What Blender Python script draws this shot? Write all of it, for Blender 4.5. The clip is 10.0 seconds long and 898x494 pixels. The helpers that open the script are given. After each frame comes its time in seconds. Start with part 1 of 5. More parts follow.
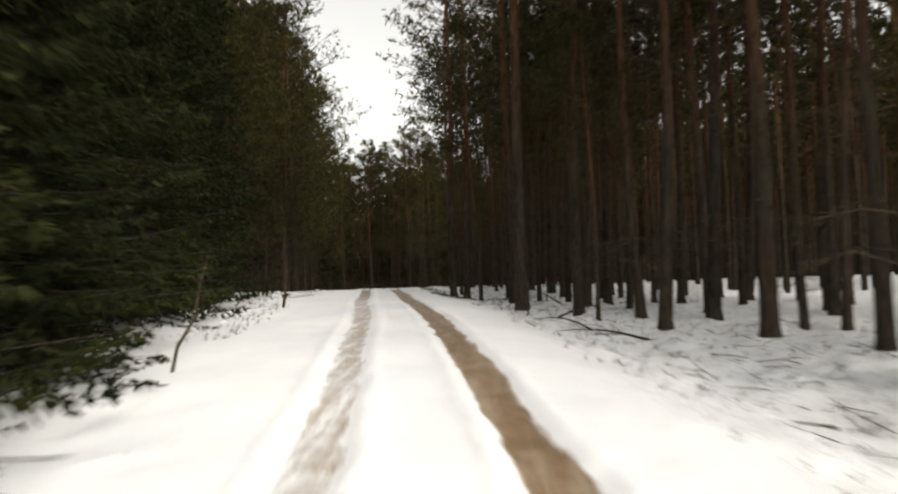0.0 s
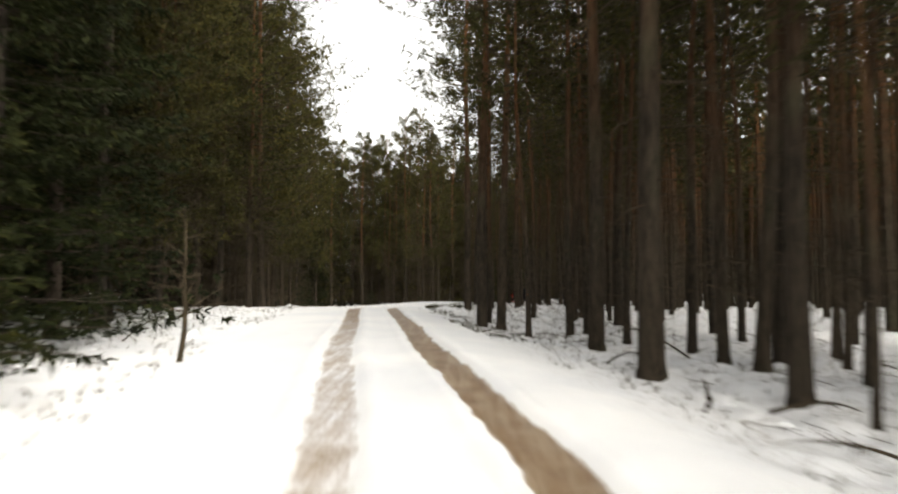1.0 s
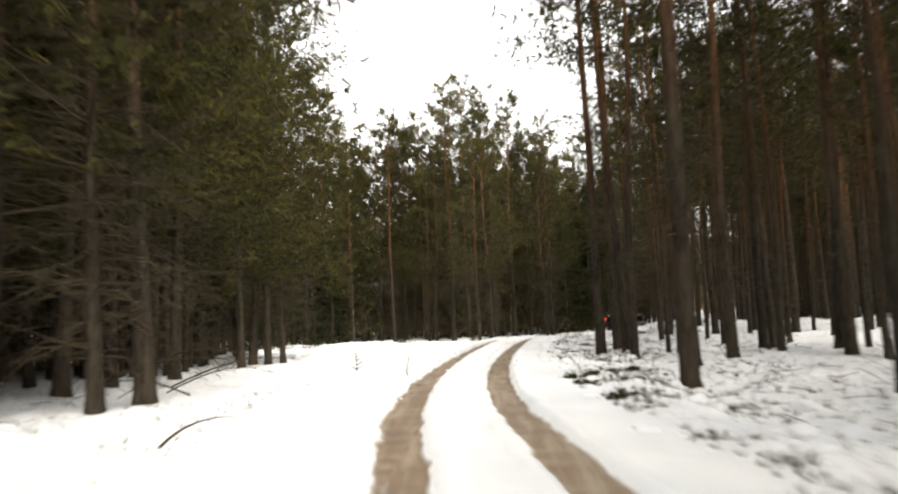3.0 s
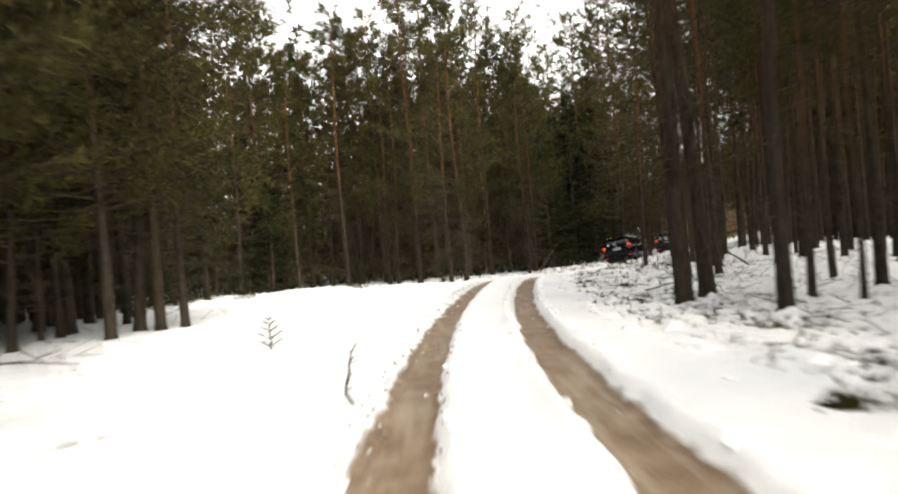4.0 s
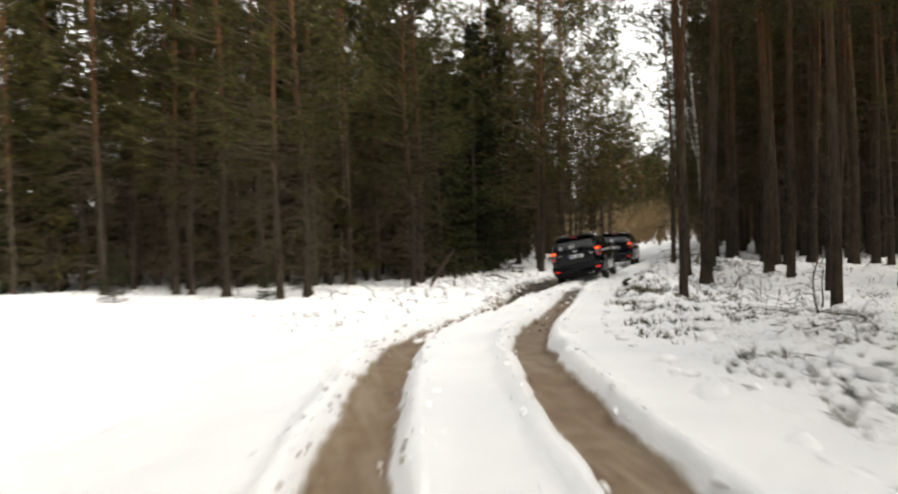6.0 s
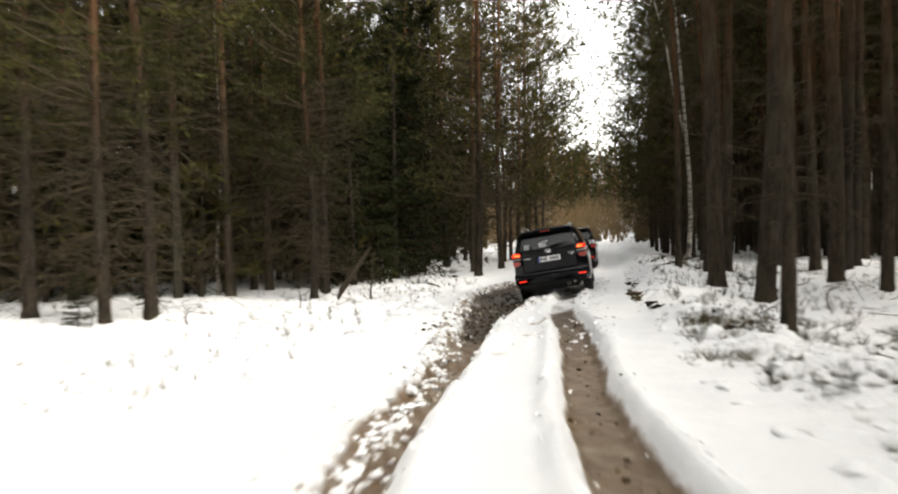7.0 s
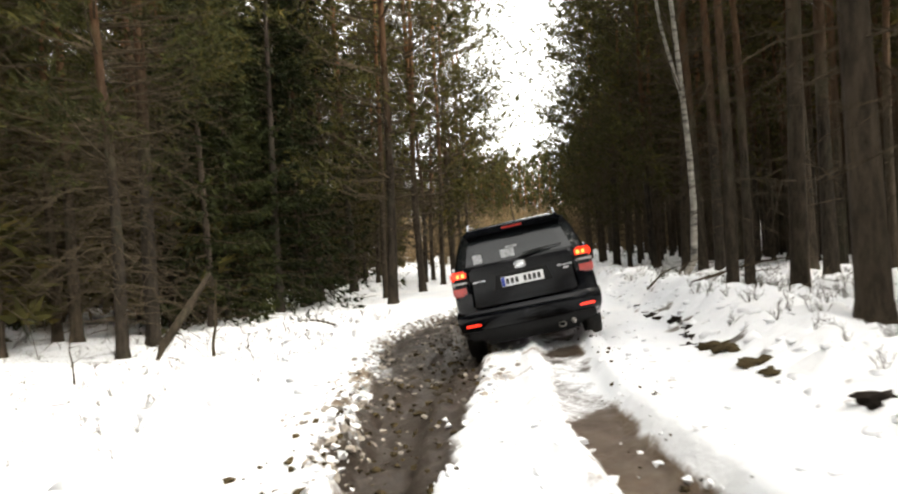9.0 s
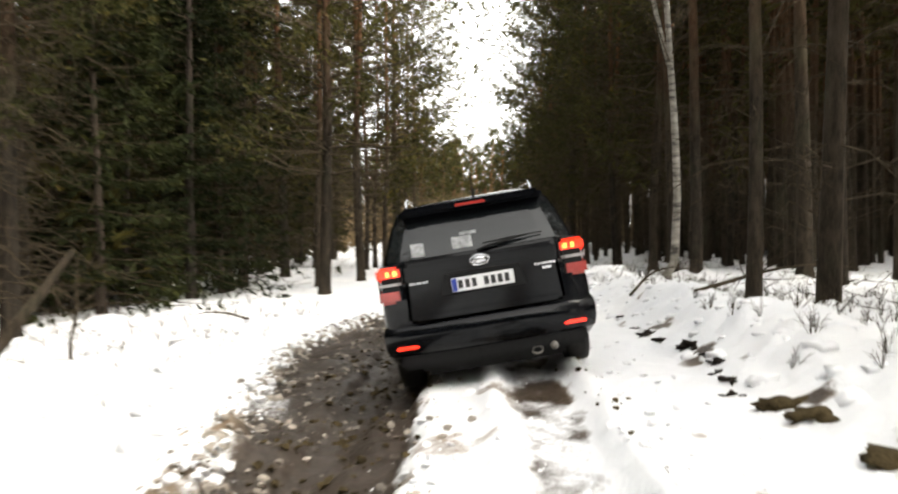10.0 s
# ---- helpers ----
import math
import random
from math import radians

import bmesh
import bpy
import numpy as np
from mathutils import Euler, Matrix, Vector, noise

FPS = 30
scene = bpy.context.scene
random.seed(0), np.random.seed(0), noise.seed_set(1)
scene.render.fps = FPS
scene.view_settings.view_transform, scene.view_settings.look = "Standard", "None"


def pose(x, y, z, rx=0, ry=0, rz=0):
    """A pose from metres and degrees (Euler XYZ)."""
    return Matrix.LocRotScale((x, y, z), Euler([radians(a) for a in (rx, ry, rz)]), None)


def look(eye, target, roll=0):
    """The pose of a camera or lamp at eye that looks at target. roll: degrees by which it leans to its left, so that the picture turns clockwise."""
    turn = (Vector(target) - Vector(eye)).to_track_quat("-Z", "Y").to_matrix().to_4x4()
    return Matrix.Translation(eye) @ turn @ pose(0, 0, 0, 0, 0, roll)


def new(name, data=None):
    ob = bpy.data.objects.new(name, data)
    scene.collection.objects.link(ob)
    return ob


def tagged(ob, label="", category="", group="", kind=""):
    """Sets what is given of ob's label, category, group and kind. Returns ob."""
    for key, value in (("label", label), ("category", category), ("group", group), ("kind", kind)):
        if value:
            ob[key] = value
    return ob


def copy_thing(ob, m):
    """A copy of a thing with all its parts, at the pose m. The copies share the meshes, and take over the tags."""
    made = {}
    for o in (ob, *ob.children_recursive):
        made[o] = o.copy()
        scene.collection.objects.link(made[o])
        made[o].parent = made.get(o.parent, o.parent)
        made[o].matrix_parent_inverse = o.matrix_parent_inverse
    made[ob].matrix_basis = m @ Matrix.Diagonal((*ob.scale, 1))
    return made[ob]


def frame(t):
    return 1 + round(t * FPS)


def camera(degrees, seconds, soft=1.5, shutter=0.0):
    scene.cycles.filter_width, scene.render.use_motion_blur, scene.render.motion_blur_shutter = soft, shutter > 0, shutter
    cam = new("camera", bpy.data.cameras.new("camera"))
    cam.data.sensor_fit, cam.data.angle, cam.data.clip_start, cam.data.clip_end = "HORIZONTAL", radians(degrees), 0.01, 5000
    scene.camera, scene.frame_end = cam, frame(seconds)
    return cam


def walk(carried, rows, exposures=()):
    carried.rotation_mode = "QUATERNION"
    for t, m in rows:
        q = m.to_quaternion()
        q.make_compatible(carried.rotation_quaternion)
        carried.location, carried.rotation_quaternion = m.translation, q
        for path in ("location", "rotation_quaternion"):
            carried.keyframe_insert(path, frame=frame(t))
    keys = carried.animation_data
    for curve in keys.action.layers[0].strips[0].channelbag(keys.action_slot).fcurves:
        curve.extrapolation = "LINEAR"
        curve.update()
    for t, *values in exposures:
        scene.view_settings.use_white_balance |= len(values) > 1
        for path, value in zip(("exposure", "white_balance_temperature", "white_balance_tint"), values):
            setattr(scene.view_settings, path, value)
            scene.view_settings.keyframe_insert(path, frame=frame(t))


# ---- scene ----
cam = camera(60.1, 10.0, soft=2.1, shutter=0.5)
PATH = [
    (0, (1.202, 3.494, 0.667), (1.168, 5.491, 0.765), -1.8),
    (0.5, (0.503, 9.23, 1.037), (0.454, 11.228, 1.116), -1.1),
    (1, (-0.151, 15.182, 1.151), (-0.165, 17.178, 1.273), 0.2),
    (1.5, (-0.852, 20.688, 1.408), (-0.92, 22.682, 1.548), -0.4),
    (2, (-1.265, 26.778, 1.614), (-1.358, 28.769, 1.772), 0.1),
    (2.2, (-1.53, 28.982, 1.506), (-1.657, 30.968, 1.709), -1.7),
    (3.3, (-3.68, 41.307, 2.007), (-3.728, 43.299, 2.168), -2.6),
    (3.5, (-3.808, 43.381, 1.8), (-3.829, 45.375, 1.961), -3.2),
    (4, (-4.116, 49.003, 1.752), (-4.09, 51.003, 1.758), -4.3),
    (4.5, (-4.173, 54.555, 1.701), (-4.096, 56.553, 1.748), -3.9),
    (5, (-4.074, 60.098, 1.672), (-3.926, 62.092, 1.727), -3.0),
    (5.5, (-3.642, 65.633, 1.837), (-3.369, 67.614, 1.783), -1.6),
    (6, (-3.166, 70.345, 1.74), (-2.758, 72.303, 1.715), -1.2),
    (6.2, (-2.96, 72.073, 1.83), (-2.46, 74.009, 1.784), -1.7),
    (7.3, (-0.221, 81.074, 1.357), (0.41, 82.972, 1.336), -0.8),
    (7.5, (0.527, 82.241, 1.247), (1.155, 84.14, 1.234), -0.3),
    (8, (0.83, 84.258, 1.35), (1.542, 86.127, 1.337), -1.8),
    (8.5, (1.67, 85.936, 1.283), (2.415, 87.79, 1.368), -4.0),
    (9, (1.876, 87.32, 1.358), (2.695, 89.144, 1.371), -3.2),
    (9.5, (2.692, 88.687, 1.333), (3.525, 90.506, 1.322), -4.2),
    (10, (3.282, 90.048, 1.345), (4.222, 91.813, 1.322), -0.5),
]
EXPOSURES = [(0.0, 0.75, 7030, 8), (1.0, 1.4, 7030, 8), (2.0, 1.75, 7030, 8), (3.5, 2.05, 7030, 8), (4.5, 1.88, 7030, 8), (6.0, 1.88, 7030, 8), (8.0, 2.4, 7030, 8), (10.0, 2.75, 7030, 8)]
walk(cam, [(t, look(eye, target, roll)) for t, eye, target, roll in PATH], EXPOSURES)

# ---- light ----
world = bpy.data.worlds.new("overcast_sky")
scene.world = world
world.use_nodes = True
wn, wl = world.node_tree.nodes, world.node_tree.links
sky = wn.new("ShaderNodeTexSky")
sky.sky_type, sky.sun_disc = "NISHITA", False
sky.sun_elevation, sky.sun_rotation = radians(32), radians(150)
sky.air_density, sky.dust_density, sky.ozone_density = 1.0, 4.0, 1.0
grey = wn.new("ShaderNodeHueSaturation")
grey.inputs["Saturation"].default_value = 0.12
wl.new(sky.outputs["Color"], grey.inputs["Color"])
wl.new(grey.outputs["Color"], wn["Background"].inputs["Color"])
wn["Background"].inputs["Strength"].default_value = 0.15
sun_data = bpy.data.lights.new("sun", "SUN")
sun_data.energy, sun_data.angle, sun_data.color = 0.9, radians(35), (1.0, 0.97, 0.93)
sun = new("sun", sun_data)
sun.matrix_world = look((0, 0, 60), (-18, 31, 0))


# ---- materials ----
def material(name):
    m = bpy.data.materials.new(name)
    m.use_nodes = True
    return m, m.node_tree.nodes, m.node_tree.links, m.node_tree.nodes["Principled BSDF"]


def noise_node(nodes, links, scale, detail=4.0, stretch=None, rough=0.55):
    co = nodes.new("ShaderNodeTexCoord")
    n = nodes.new("ShaderNodeTexNoise")
    n.inputs["Scale"].default_value, n.inputs["Detail"].default_value = scale, detail
    n.inputs["Roughness"].default_value = rough
    source = co.outputs["Object"]
    if stretch:
        mp = nodes.new("ShaderNodeMapping")
        mp.inputs["Scale"].default_value = stretch
        links.new(source, mp.inputs["Vector"])
        source = mp.outputs["Vector"]
    links.new(source, n.inputs["Vector"])
    return n


def ramp(nodes, links, fac, stops):
    r = nodes.new("ShaderNodeValToRGB")
    while len(r.color_ramp.elements) < len(stops):
        r.color_ramp.elements.new(0.5)
    for e, (p, c) in zip(r.color_ramp.elements, stops):
        e.position, e.color = p, (*c, 1) if len(c) == 3 else c
    links.new(fac, r.inputs["Fac"])
    return r


def mix(nodes, links, fac, a, b, blend="MIX"):
    n = nodes.new("ShaderNodeMix")
    n.data_type, n.blend_type = "RGBA", blend
    for socket, v in ((n.inputs[0], fac), (n.inputs[6], a), (n.inputs[7], b)):
        if isinstance(v, (int, float)):
            socket.default_value = v
        elif isinstance(v, tuple):
            socket.default_value = (*v, 1)
        else:
            links.new(v, socket)
    return n.outputs[2]


def bump(nodes, links, bsdf, height, strength=0.5, distance=0.02):
    b = nodes.new("ShaderNodeBump")
    b.inputs["Strength"].default_value, b.inputs["Distance"].default_value = strength, distance
    links.new(height, b.inputs["Height"])
    links.new(b.outputs["Normal"], bsdf.inputs["Normal"])
    return b


def plain(name, colour, rough=0.6, metal=0.0, coat=0.0, grain=0.12, scale=9.0, gloss=0.5):
    m, n, l, p = material(name)
    t = noise_node(n, l, scale, 5)
    dark = tuple(c * (1 - 2 * grain) for c in colour)
    light = tuple(min(1, c * (1 + grain)) for c in colour)
    l.new(ramp(n, l, t.outputs["Fac"], [(0.3, dark), (0.7, light)]).outputs["Color"], p.inputs["Base Color"])
    p.inputs["Roughness"].default_value, p.inputs["Metallic"].default_value = rough, metal
    p.inputs["Specular IOR Level"].default_value = gloss
    p.inputs["Coat Weight"].default_value, p.inputs["Coat Roughness"].default_value = coat, 0.04
    return m


def glowing(name, colour, strength, base):
    m = plain(name, base, 0.15, 0, 0.6)
    p = m.node_tree.nodes["Principled BSDF"]
    p.inputs["Emission Color"].default_value = (*colour, 1)
    p.inputs["Emission Strength"].default_value = strength
    return m


def ground_material():
    m, n, l, p = material("snow_and_mud")
    at = n.new("ShaderNodeAttribute")
    at.attribute_name = "mud"
    lit = n.new("ShaderNodeAttribute")
    lit.attribute_name = "litter"
    wet = n.new("ShaderNodeAttribute")
    wet.attribute_name = "wet"
    big, mid, fine = noise_node(n, l, 0.35, 5), noise_node(n, l, 2.6, 6, None, 0.65), noise_node(n, l, 22.0, 6, None, 0.7)
    snow = ramp(n, l, big.outputs["Fac"], [(0.3, (0.74, 0.76, 0.79)), (0.65, (0.86, 0.865, 0.87))]).outputs["Color"]
    # needles and bits of bark lying on the snow under the trees
    bits = ramp(n, l, fine.outputs["Fac"], [(0.40, (1, 1, 1)), (0.49, (0, 0, 0))]).outputs["Color"]
    patch = ramp(n, l, mid.outputs["Fac"], [(0.42, (0, 0, 0)), (0.62, (1, 1, 1))]).outputs["Color"]
    mul = n.new("ShaderNodeMath"); mul.operation = "MULTIPLY"
    l.new(bits, mul.inputs[0]); l.new(patch, mul.inputs[1])
    mul2 = n.new("ShaderNodeMath"); mul2.operation = "MULTIPLY"
    l.new(mul.outputs[0], mul2.inputs[0]); l.new(lit.outputs["Fac"], mul2.inputs[1])
    snow = mix(n, l, mul2.outputs[0], snow, (0.085, 0.07, 0.05))
    slush = ramp(n, l, mid.outputs["Fac"], [(0.3, (0.13, 0.077, 0.041)), (0.55, (0.22, 0.143, 0.083)), (0.8, (0.40, 0.34, 0.27))]).outputs["Color"]
    streak = noise_node(n, l, 1.0, 5, (7.0, 0.5, 1.0), 0.6)
    pale = ramp(n, l, streak.outputs["Fac"], [(0.45, (0, 0, 0)), (0.68, (0.8, 0.8, 0.8))]).outputs["Color"]
    slush = mix(n, l, pale, slush, (0.36, 0.29, 0.21))
    soil = ramp(n, l, fine.outputs["Fac"], [(0.3, (0.022, 0.016, 0.012)), (0.6, (0.055, 0.042, 0.032)), (0.78, (0.13, 0.105, 0.085))]).outputs["Color"]
    mud = mix(n, l, wet.outputs["Fac"], slush, soil)
    # ragged border
    add = n.new("ShaderNodeMath"); add.operation = "MULTIPLY_ADD"
    l.new(mix(n, l, 0.6, mid.outputs["Fac"], streak.outputs["Fac"]), add.inputs[0]); add.inputs[1].default_value = 0.9; l.new(at.outputs["Fac"], add.inputs[2])
    add2 = n.new("ShaderNodeMath"); add2.operation = "MULTIPLY_ADD"
    l.new(fine.outputs["Fac"], add2.inputs[0]); add2.inputs[1].default_value = 0.5; l.new(add.outputs[0], add2.inputs[2])
    mr = n.new("ShaderNodeMapRange")
    l.new(add2.outputs[0], mr.inputs["Value"])
    mr.inputs["From Min"].default_value, mr.inputs["From Max"].default_value = 1.02, 1.28
    l.new(mix(n, l, mr.outputs["Result"], snow, mud), p.inputs["Base Color"])
    rr = n.new("ShaderNodeMapRange")
    l.new(mr.outputs["Result"], rr.inputs["Value"])
    rr.inputs["To Min"].default_value, rr.inputs["To Max"].default_value = 0.8, 0.42
    l.new(rr.outputs["Result"], p.inputs["Roughness"])
    p.inputs["Specular IOR Level"].default_value = 0.3
    hsum = n.new("ShaderNodeMath"); hsum.operation = "MULTIPLY_ADD"
    l.new(fine.outputs["Fac"], hsum.inputs[0]); hsum.inputs[1].default_value = 0.35; l.new(mid.outputs["Fac"], hsum.inputs[2])
    bump(n, l, p, hsum.outputs[0], 0.55, 0.06)
    return m


def bark_material(name, low, high, z0, z1, flake):
    m, n, l, p = material(name)
    co = n.new("ShaderNodeTexCoord")
    sep = n.new("ShaderNodeSeparateXYZ")
    l.new(co.outputs["Object"], sep.inputs[0])
    up = n.new("ShaderNodeMapRange")
    up.inputs["From Min"].default_value, up.inputs["From Max"].default_value = z0, z1
    l.new(sep.outputs["Z"], up.inputs["Value"])
    plates = noise_node(n, l, 9.0, 6, (1, 1, 0.28), 0.7)
    broad = noise_node(n, l, 0.8, 3)
    lo = ramp(n, l, plates.outputs["Fac"], [(0.32, tuple(c * 0.35 for c in low)), (0.5, low), (0.72, tuple(c * 1.7 for c in low))]).outputs["Color"]
    hi = ramp(n, l, plates.outputs["Fac"], [(0.3, tuple(c * 0.55 for c in high)), (0.65, high)]).outputs["Color"]
    both = mix(n, l, up.outputs["Result"], lo, hi)
    info = n.new("ShaderNodeObjectInfo")
    vary = ramp(n, l, info.outputs["Random"], [(0.0, (0.72, 0.72, 0.74)), (1.0, (1.2, 1.15, 1.08))]).outputs["Color"]
    both = mix(n, l, 1.0, both, vary, "MULTIPLY")
    algae = ramp(n, l, broad.outputs["Fac"], [(0.5, (0, 0, 0)), (0.75, (1, 1, 1))]).outputs["Color"]
    half = n.new("ShaderNodeMath"); half.operation = "MULTIPLY"; half.inputs[1].default_value = 0.35
    l.new(algae, half.inputs[0])
    both = mix(n, l, half.outputs[0], both, (0.075, 0.085, 0.05))
    l.new(both, p.inputs["Base Color"])
    p.inputs["Roughness"].default_value = 0.95
    p.inputs["Specular IOR Level"].default_value = 0.08
    bump(n, l, p, plates.outputs["Fac"], 0.9, flake)
    return m


def birch_material():
    m, n, l, p = material("birch_bark")
    bands = noise_node(n, l, 3.0, 4, (0.7, 0.7, 3.2), 0.6)
    c = ramp(n, l, bands.outputs["Fac"], [(0.36, (0.03, 0.026, 0.022)), (0.47, (0.17, 0.155, 0.13)), (0.7, (0.30, 0.28, 0.245))])
    l.new(c.outputs["Color"], p.inputs["Base Color"])
    p.inputs["Roughness"].default_value = 0.7
    bump(n, l, p, bands.outputs["Fac"], 0.4, 0.01)
    return m


def needle_material(name, dark, light, glow=0.22):
    m, n, l, p = material(name)
    info = n.new("ShaderNodeObjectInfo")
    geo = n.new("ShaderNodeNewGeometry")
    clump = noise_node(n, l, 0.9, 3)
    c = ramp(n, l, clump.outputs["Fac"], [(0.3, dark), (0.7, light)]).outputs["Color"]
    per = ramp(n, l, geo.outputs["Random Per Island"], [(0.0, (0.6, 0.62, 0.6)), (0.8, (1.1, 1.08, 1.0)), (1.0, (1.4, 1.15, 0.8))]).outputs["Color"]
    tree = ramp(n, l, info.outputs["Random"], [(0.0, (0.8, 0.85, 0.85)), (1.0, (1.2, 1.12, 0.95))]).outputs["Color"]
    c = mix(n, l, 1.0, mix(n, l, 1.0, c, per, "MULTIPLY"), tree, "MULTIPLY")
    l.new(c, p.inputs["Base Color"])
    p.inputs["Roughness"].default_value = 0.75
    p.inputs["Specular IOR Level"].default_value = 0.08
    tr = n.new("ShaderNodeBsdfTranslucent")
    l.new(c, tr.inputs["Color"])
    mx = n.new("ShaderNodeMixShader")
    mx.inputs[0].default_value = glow
    l.new(p.outputs[0], mx.inputs[1]); l.new(tr.outputs[0], mx.inputs[2])
    l.new(mx.outputs[0], n["Material Output"].inputs["Surface"])
    return m


M_GROUND = ground_material()
M_BARK = bark_material("pine_bark", (0.036, 0.029, 0.022), (0.118, 0.056, 0.024), 3.5, 10.5, 0.03)
M_SPRUCE_BARK = bark_material("spruce_bark", (0.045, 0.036, 0.03), (0.06, 0.045, 0.035), 2.0, 12.0, 0.02)
M_BIRCH = birch_material()
M_DEAD = plain("dead_wood", (0.056, 0.043, 0.028), 0.95, grain=0.3, gloss=0.06)
M_PINE = needle_material("pine_needles", (0.019, 0.0195, 0.0075), (0.070, 0.066, 0.023))
M_SPRUCE = needle_material("spruce_needles", (0.0075, 0.010, 0.004), (0.025, 0.030, 0.010), 0.15)
M_HEATH = needle_material("heather", (0.045, 0.036, 0.022), (0.10, 0.085, 0.045))
M_MOSS = plain("moss_and_soil", (0.070, 0.052, 0.026), 0.95, grain=0.45, scale=14, gloss=0.1)
M_SNOW = plain("snow_lumps", (0.84, 0.85, 0.87), 0.8, grain=0.05)
M_DIRTY = plain("dirty_snow", (0.33, 0.29, 0.245), 0.75, grain=0.3, scale=6)


# ---- shape helpers ----
def fast_mesh(name, verts, tris, mat, smooth=False):
    me = bpy.data.meshes.new(name)
    verts, tris = np.asarray(verts, np.float32), np.asarray(tris, np.int32)
    me.vertices.add(len(verts))
    me.vertices.foreach_set("co", verts.ravel())
    me.loops.add(3 * len(tris))
    me.loops.foreach_set("vertex_index", tris.ravel())
    me.polygons.add(len(tris))
    me.polygons.foreach_set("loop_start", np.arange(0, 3 * len(tris), 3, dtype=np.int32))
    me.polygons.foreach_set("use_smooth", np.full(len(tris), smooth))
    me.update(calc_edges=True)
    me.materials.append(mat)
    return me


class Shape:
    """Gathers triangles."""
    def __init__(self):
        self.v, self.f, self.n = [], [], 0

    def add(self, v, f):
        self.v.append(np.asarray(v, float).reshape(-1, 3))
        self.f.append(np.asarray(f, int).reshape(-1, 3) + self.n)
        self.n += len(self.v[-1])

    def join(self, other, m=None):
        for v, f in zip([np.concatenate(other.v)], [np.concatenate(other.f)]):
            if m is not None:
                m = np.array(m)
                v = v @ m[:3, :3].T + m[:3, 3]
            self.add(v, f)

    def mesh(self, name, mat, smooth=False):
        return fast_mesh(name, np.concatenate(self.v), np.concatenate(self.f), mat, smooth)


def unit(v):
    return v / np.maximum(np.linalg.norm(v, axis=-1, keepdims=True), 1e-9)


def tube(shape, path, radii, sides=8):
    path, radii = np.asarray(path, float), np.asarray(radii, float)
    t = unit(np.gradient(path, axis=0))
    ref = np.where(np.abs(t[:, 2:3]) > 0.9, [[1.0, 0, 0]], [[0, 0, 1.0]])
    a = unit(np.cross(t, ref))
    b = np.cross(t, a)
    ang = np.arange(sides) * 2 * np.pi / sides
    ring = a[:, None] * np.cos(ang)[None, :, None] + b[:, None] * np.sin(ang)[None, :, None]
    v = path[:, None] + ring * radii[:, None, None]
    f = []
    for i in range(len(path) - 1):
        for j in range(sides):
            k = (j + 1) % sides
            p, q, r, s = i * sides + j, i * sides + k, (i + 1) * sides + k, (i + 1) * sides + j
            f += [(p, q, r), (p, r, s)]
    top = len(path) * sides
    v = np.concatenate([v.reshape(-1, 3), path[-1:] + t[-1:] * radii[-1]])
    f += [((len(path) - 1) * sides + j, (len(path) - 1) * sides + (j + 1) % sides, top) for j in range(sides)]
    shape.add(v, f)


def sticks(shape, a, b, ra, rb):
    """Thin three-sided tapered rods from points a to points b."""
    a, b = np.atleast_2d(a), np.atleast_2d(b)
    n = len(a)
    t = unit(b - a)
    ref = np.where(np.abs(t[:, 2:3]) > 0.9, [[1.0, 0, 0]], [[0, 0, 1.0]])
    x = unit(np.cross(t, ref))
    y = np.cross(t, x)
    ra, rb = np.broadcast_to(ra, n)[:, None], np.broadcast_to(rb, n)[:, None]
    v = []
    for c, r in ((a, ra), (b, rb)):
        for k in range(3):
            w = 2.0944 * k
            v.append(c + (x * math.cos(w) + y * math.sin(w)) * r)
    v = np.stack(v, 1).reshape(-1, 3)
    f0 = np.array([(0, 1, 4), (0, 4, 3), (1, 2, 5), (1, 5, 4), (2, 0, 3), (2, 3, 5)])
    shape.add(v, (np.arange(n)[:, None, None] * 6 + f0).reshape(-1, 3))


def blades(shape, rng, c, d, k, length, width, spread):
    """k narrow needle sprays at each point c, about the direction d."""
    c, d = np.repeat(c, k, 0), np.repeat(unit(d), k, 0)
    n = len(c)
    way = unit(d + rng.normal(0, spread, (n, 3)))
    side = unit(np.cross(way, rng.normal(0, 1, (n, 3))))
    ln = length * rng.uniform(0.6, 1.25, (n, 1))
    w = width * rng.uniform(0.6, 1.3, (n, 1))
    v = np.stack([c - side * w * 0.45, c + side * w * 0.75 + way * ln * 0.3, c + way * ln], 1)
    shape.add(v.reshape(-1, 3), np.arange(3 * n).reshape(-1, 3))


def part(name, mesh, parent, label="", at=None):
    ob = new(name, mesh)
    ob.parent = parent
    if at is not None:
        ob.matrix_local = at
    if label:
        tagged(ob, label)
    return ob


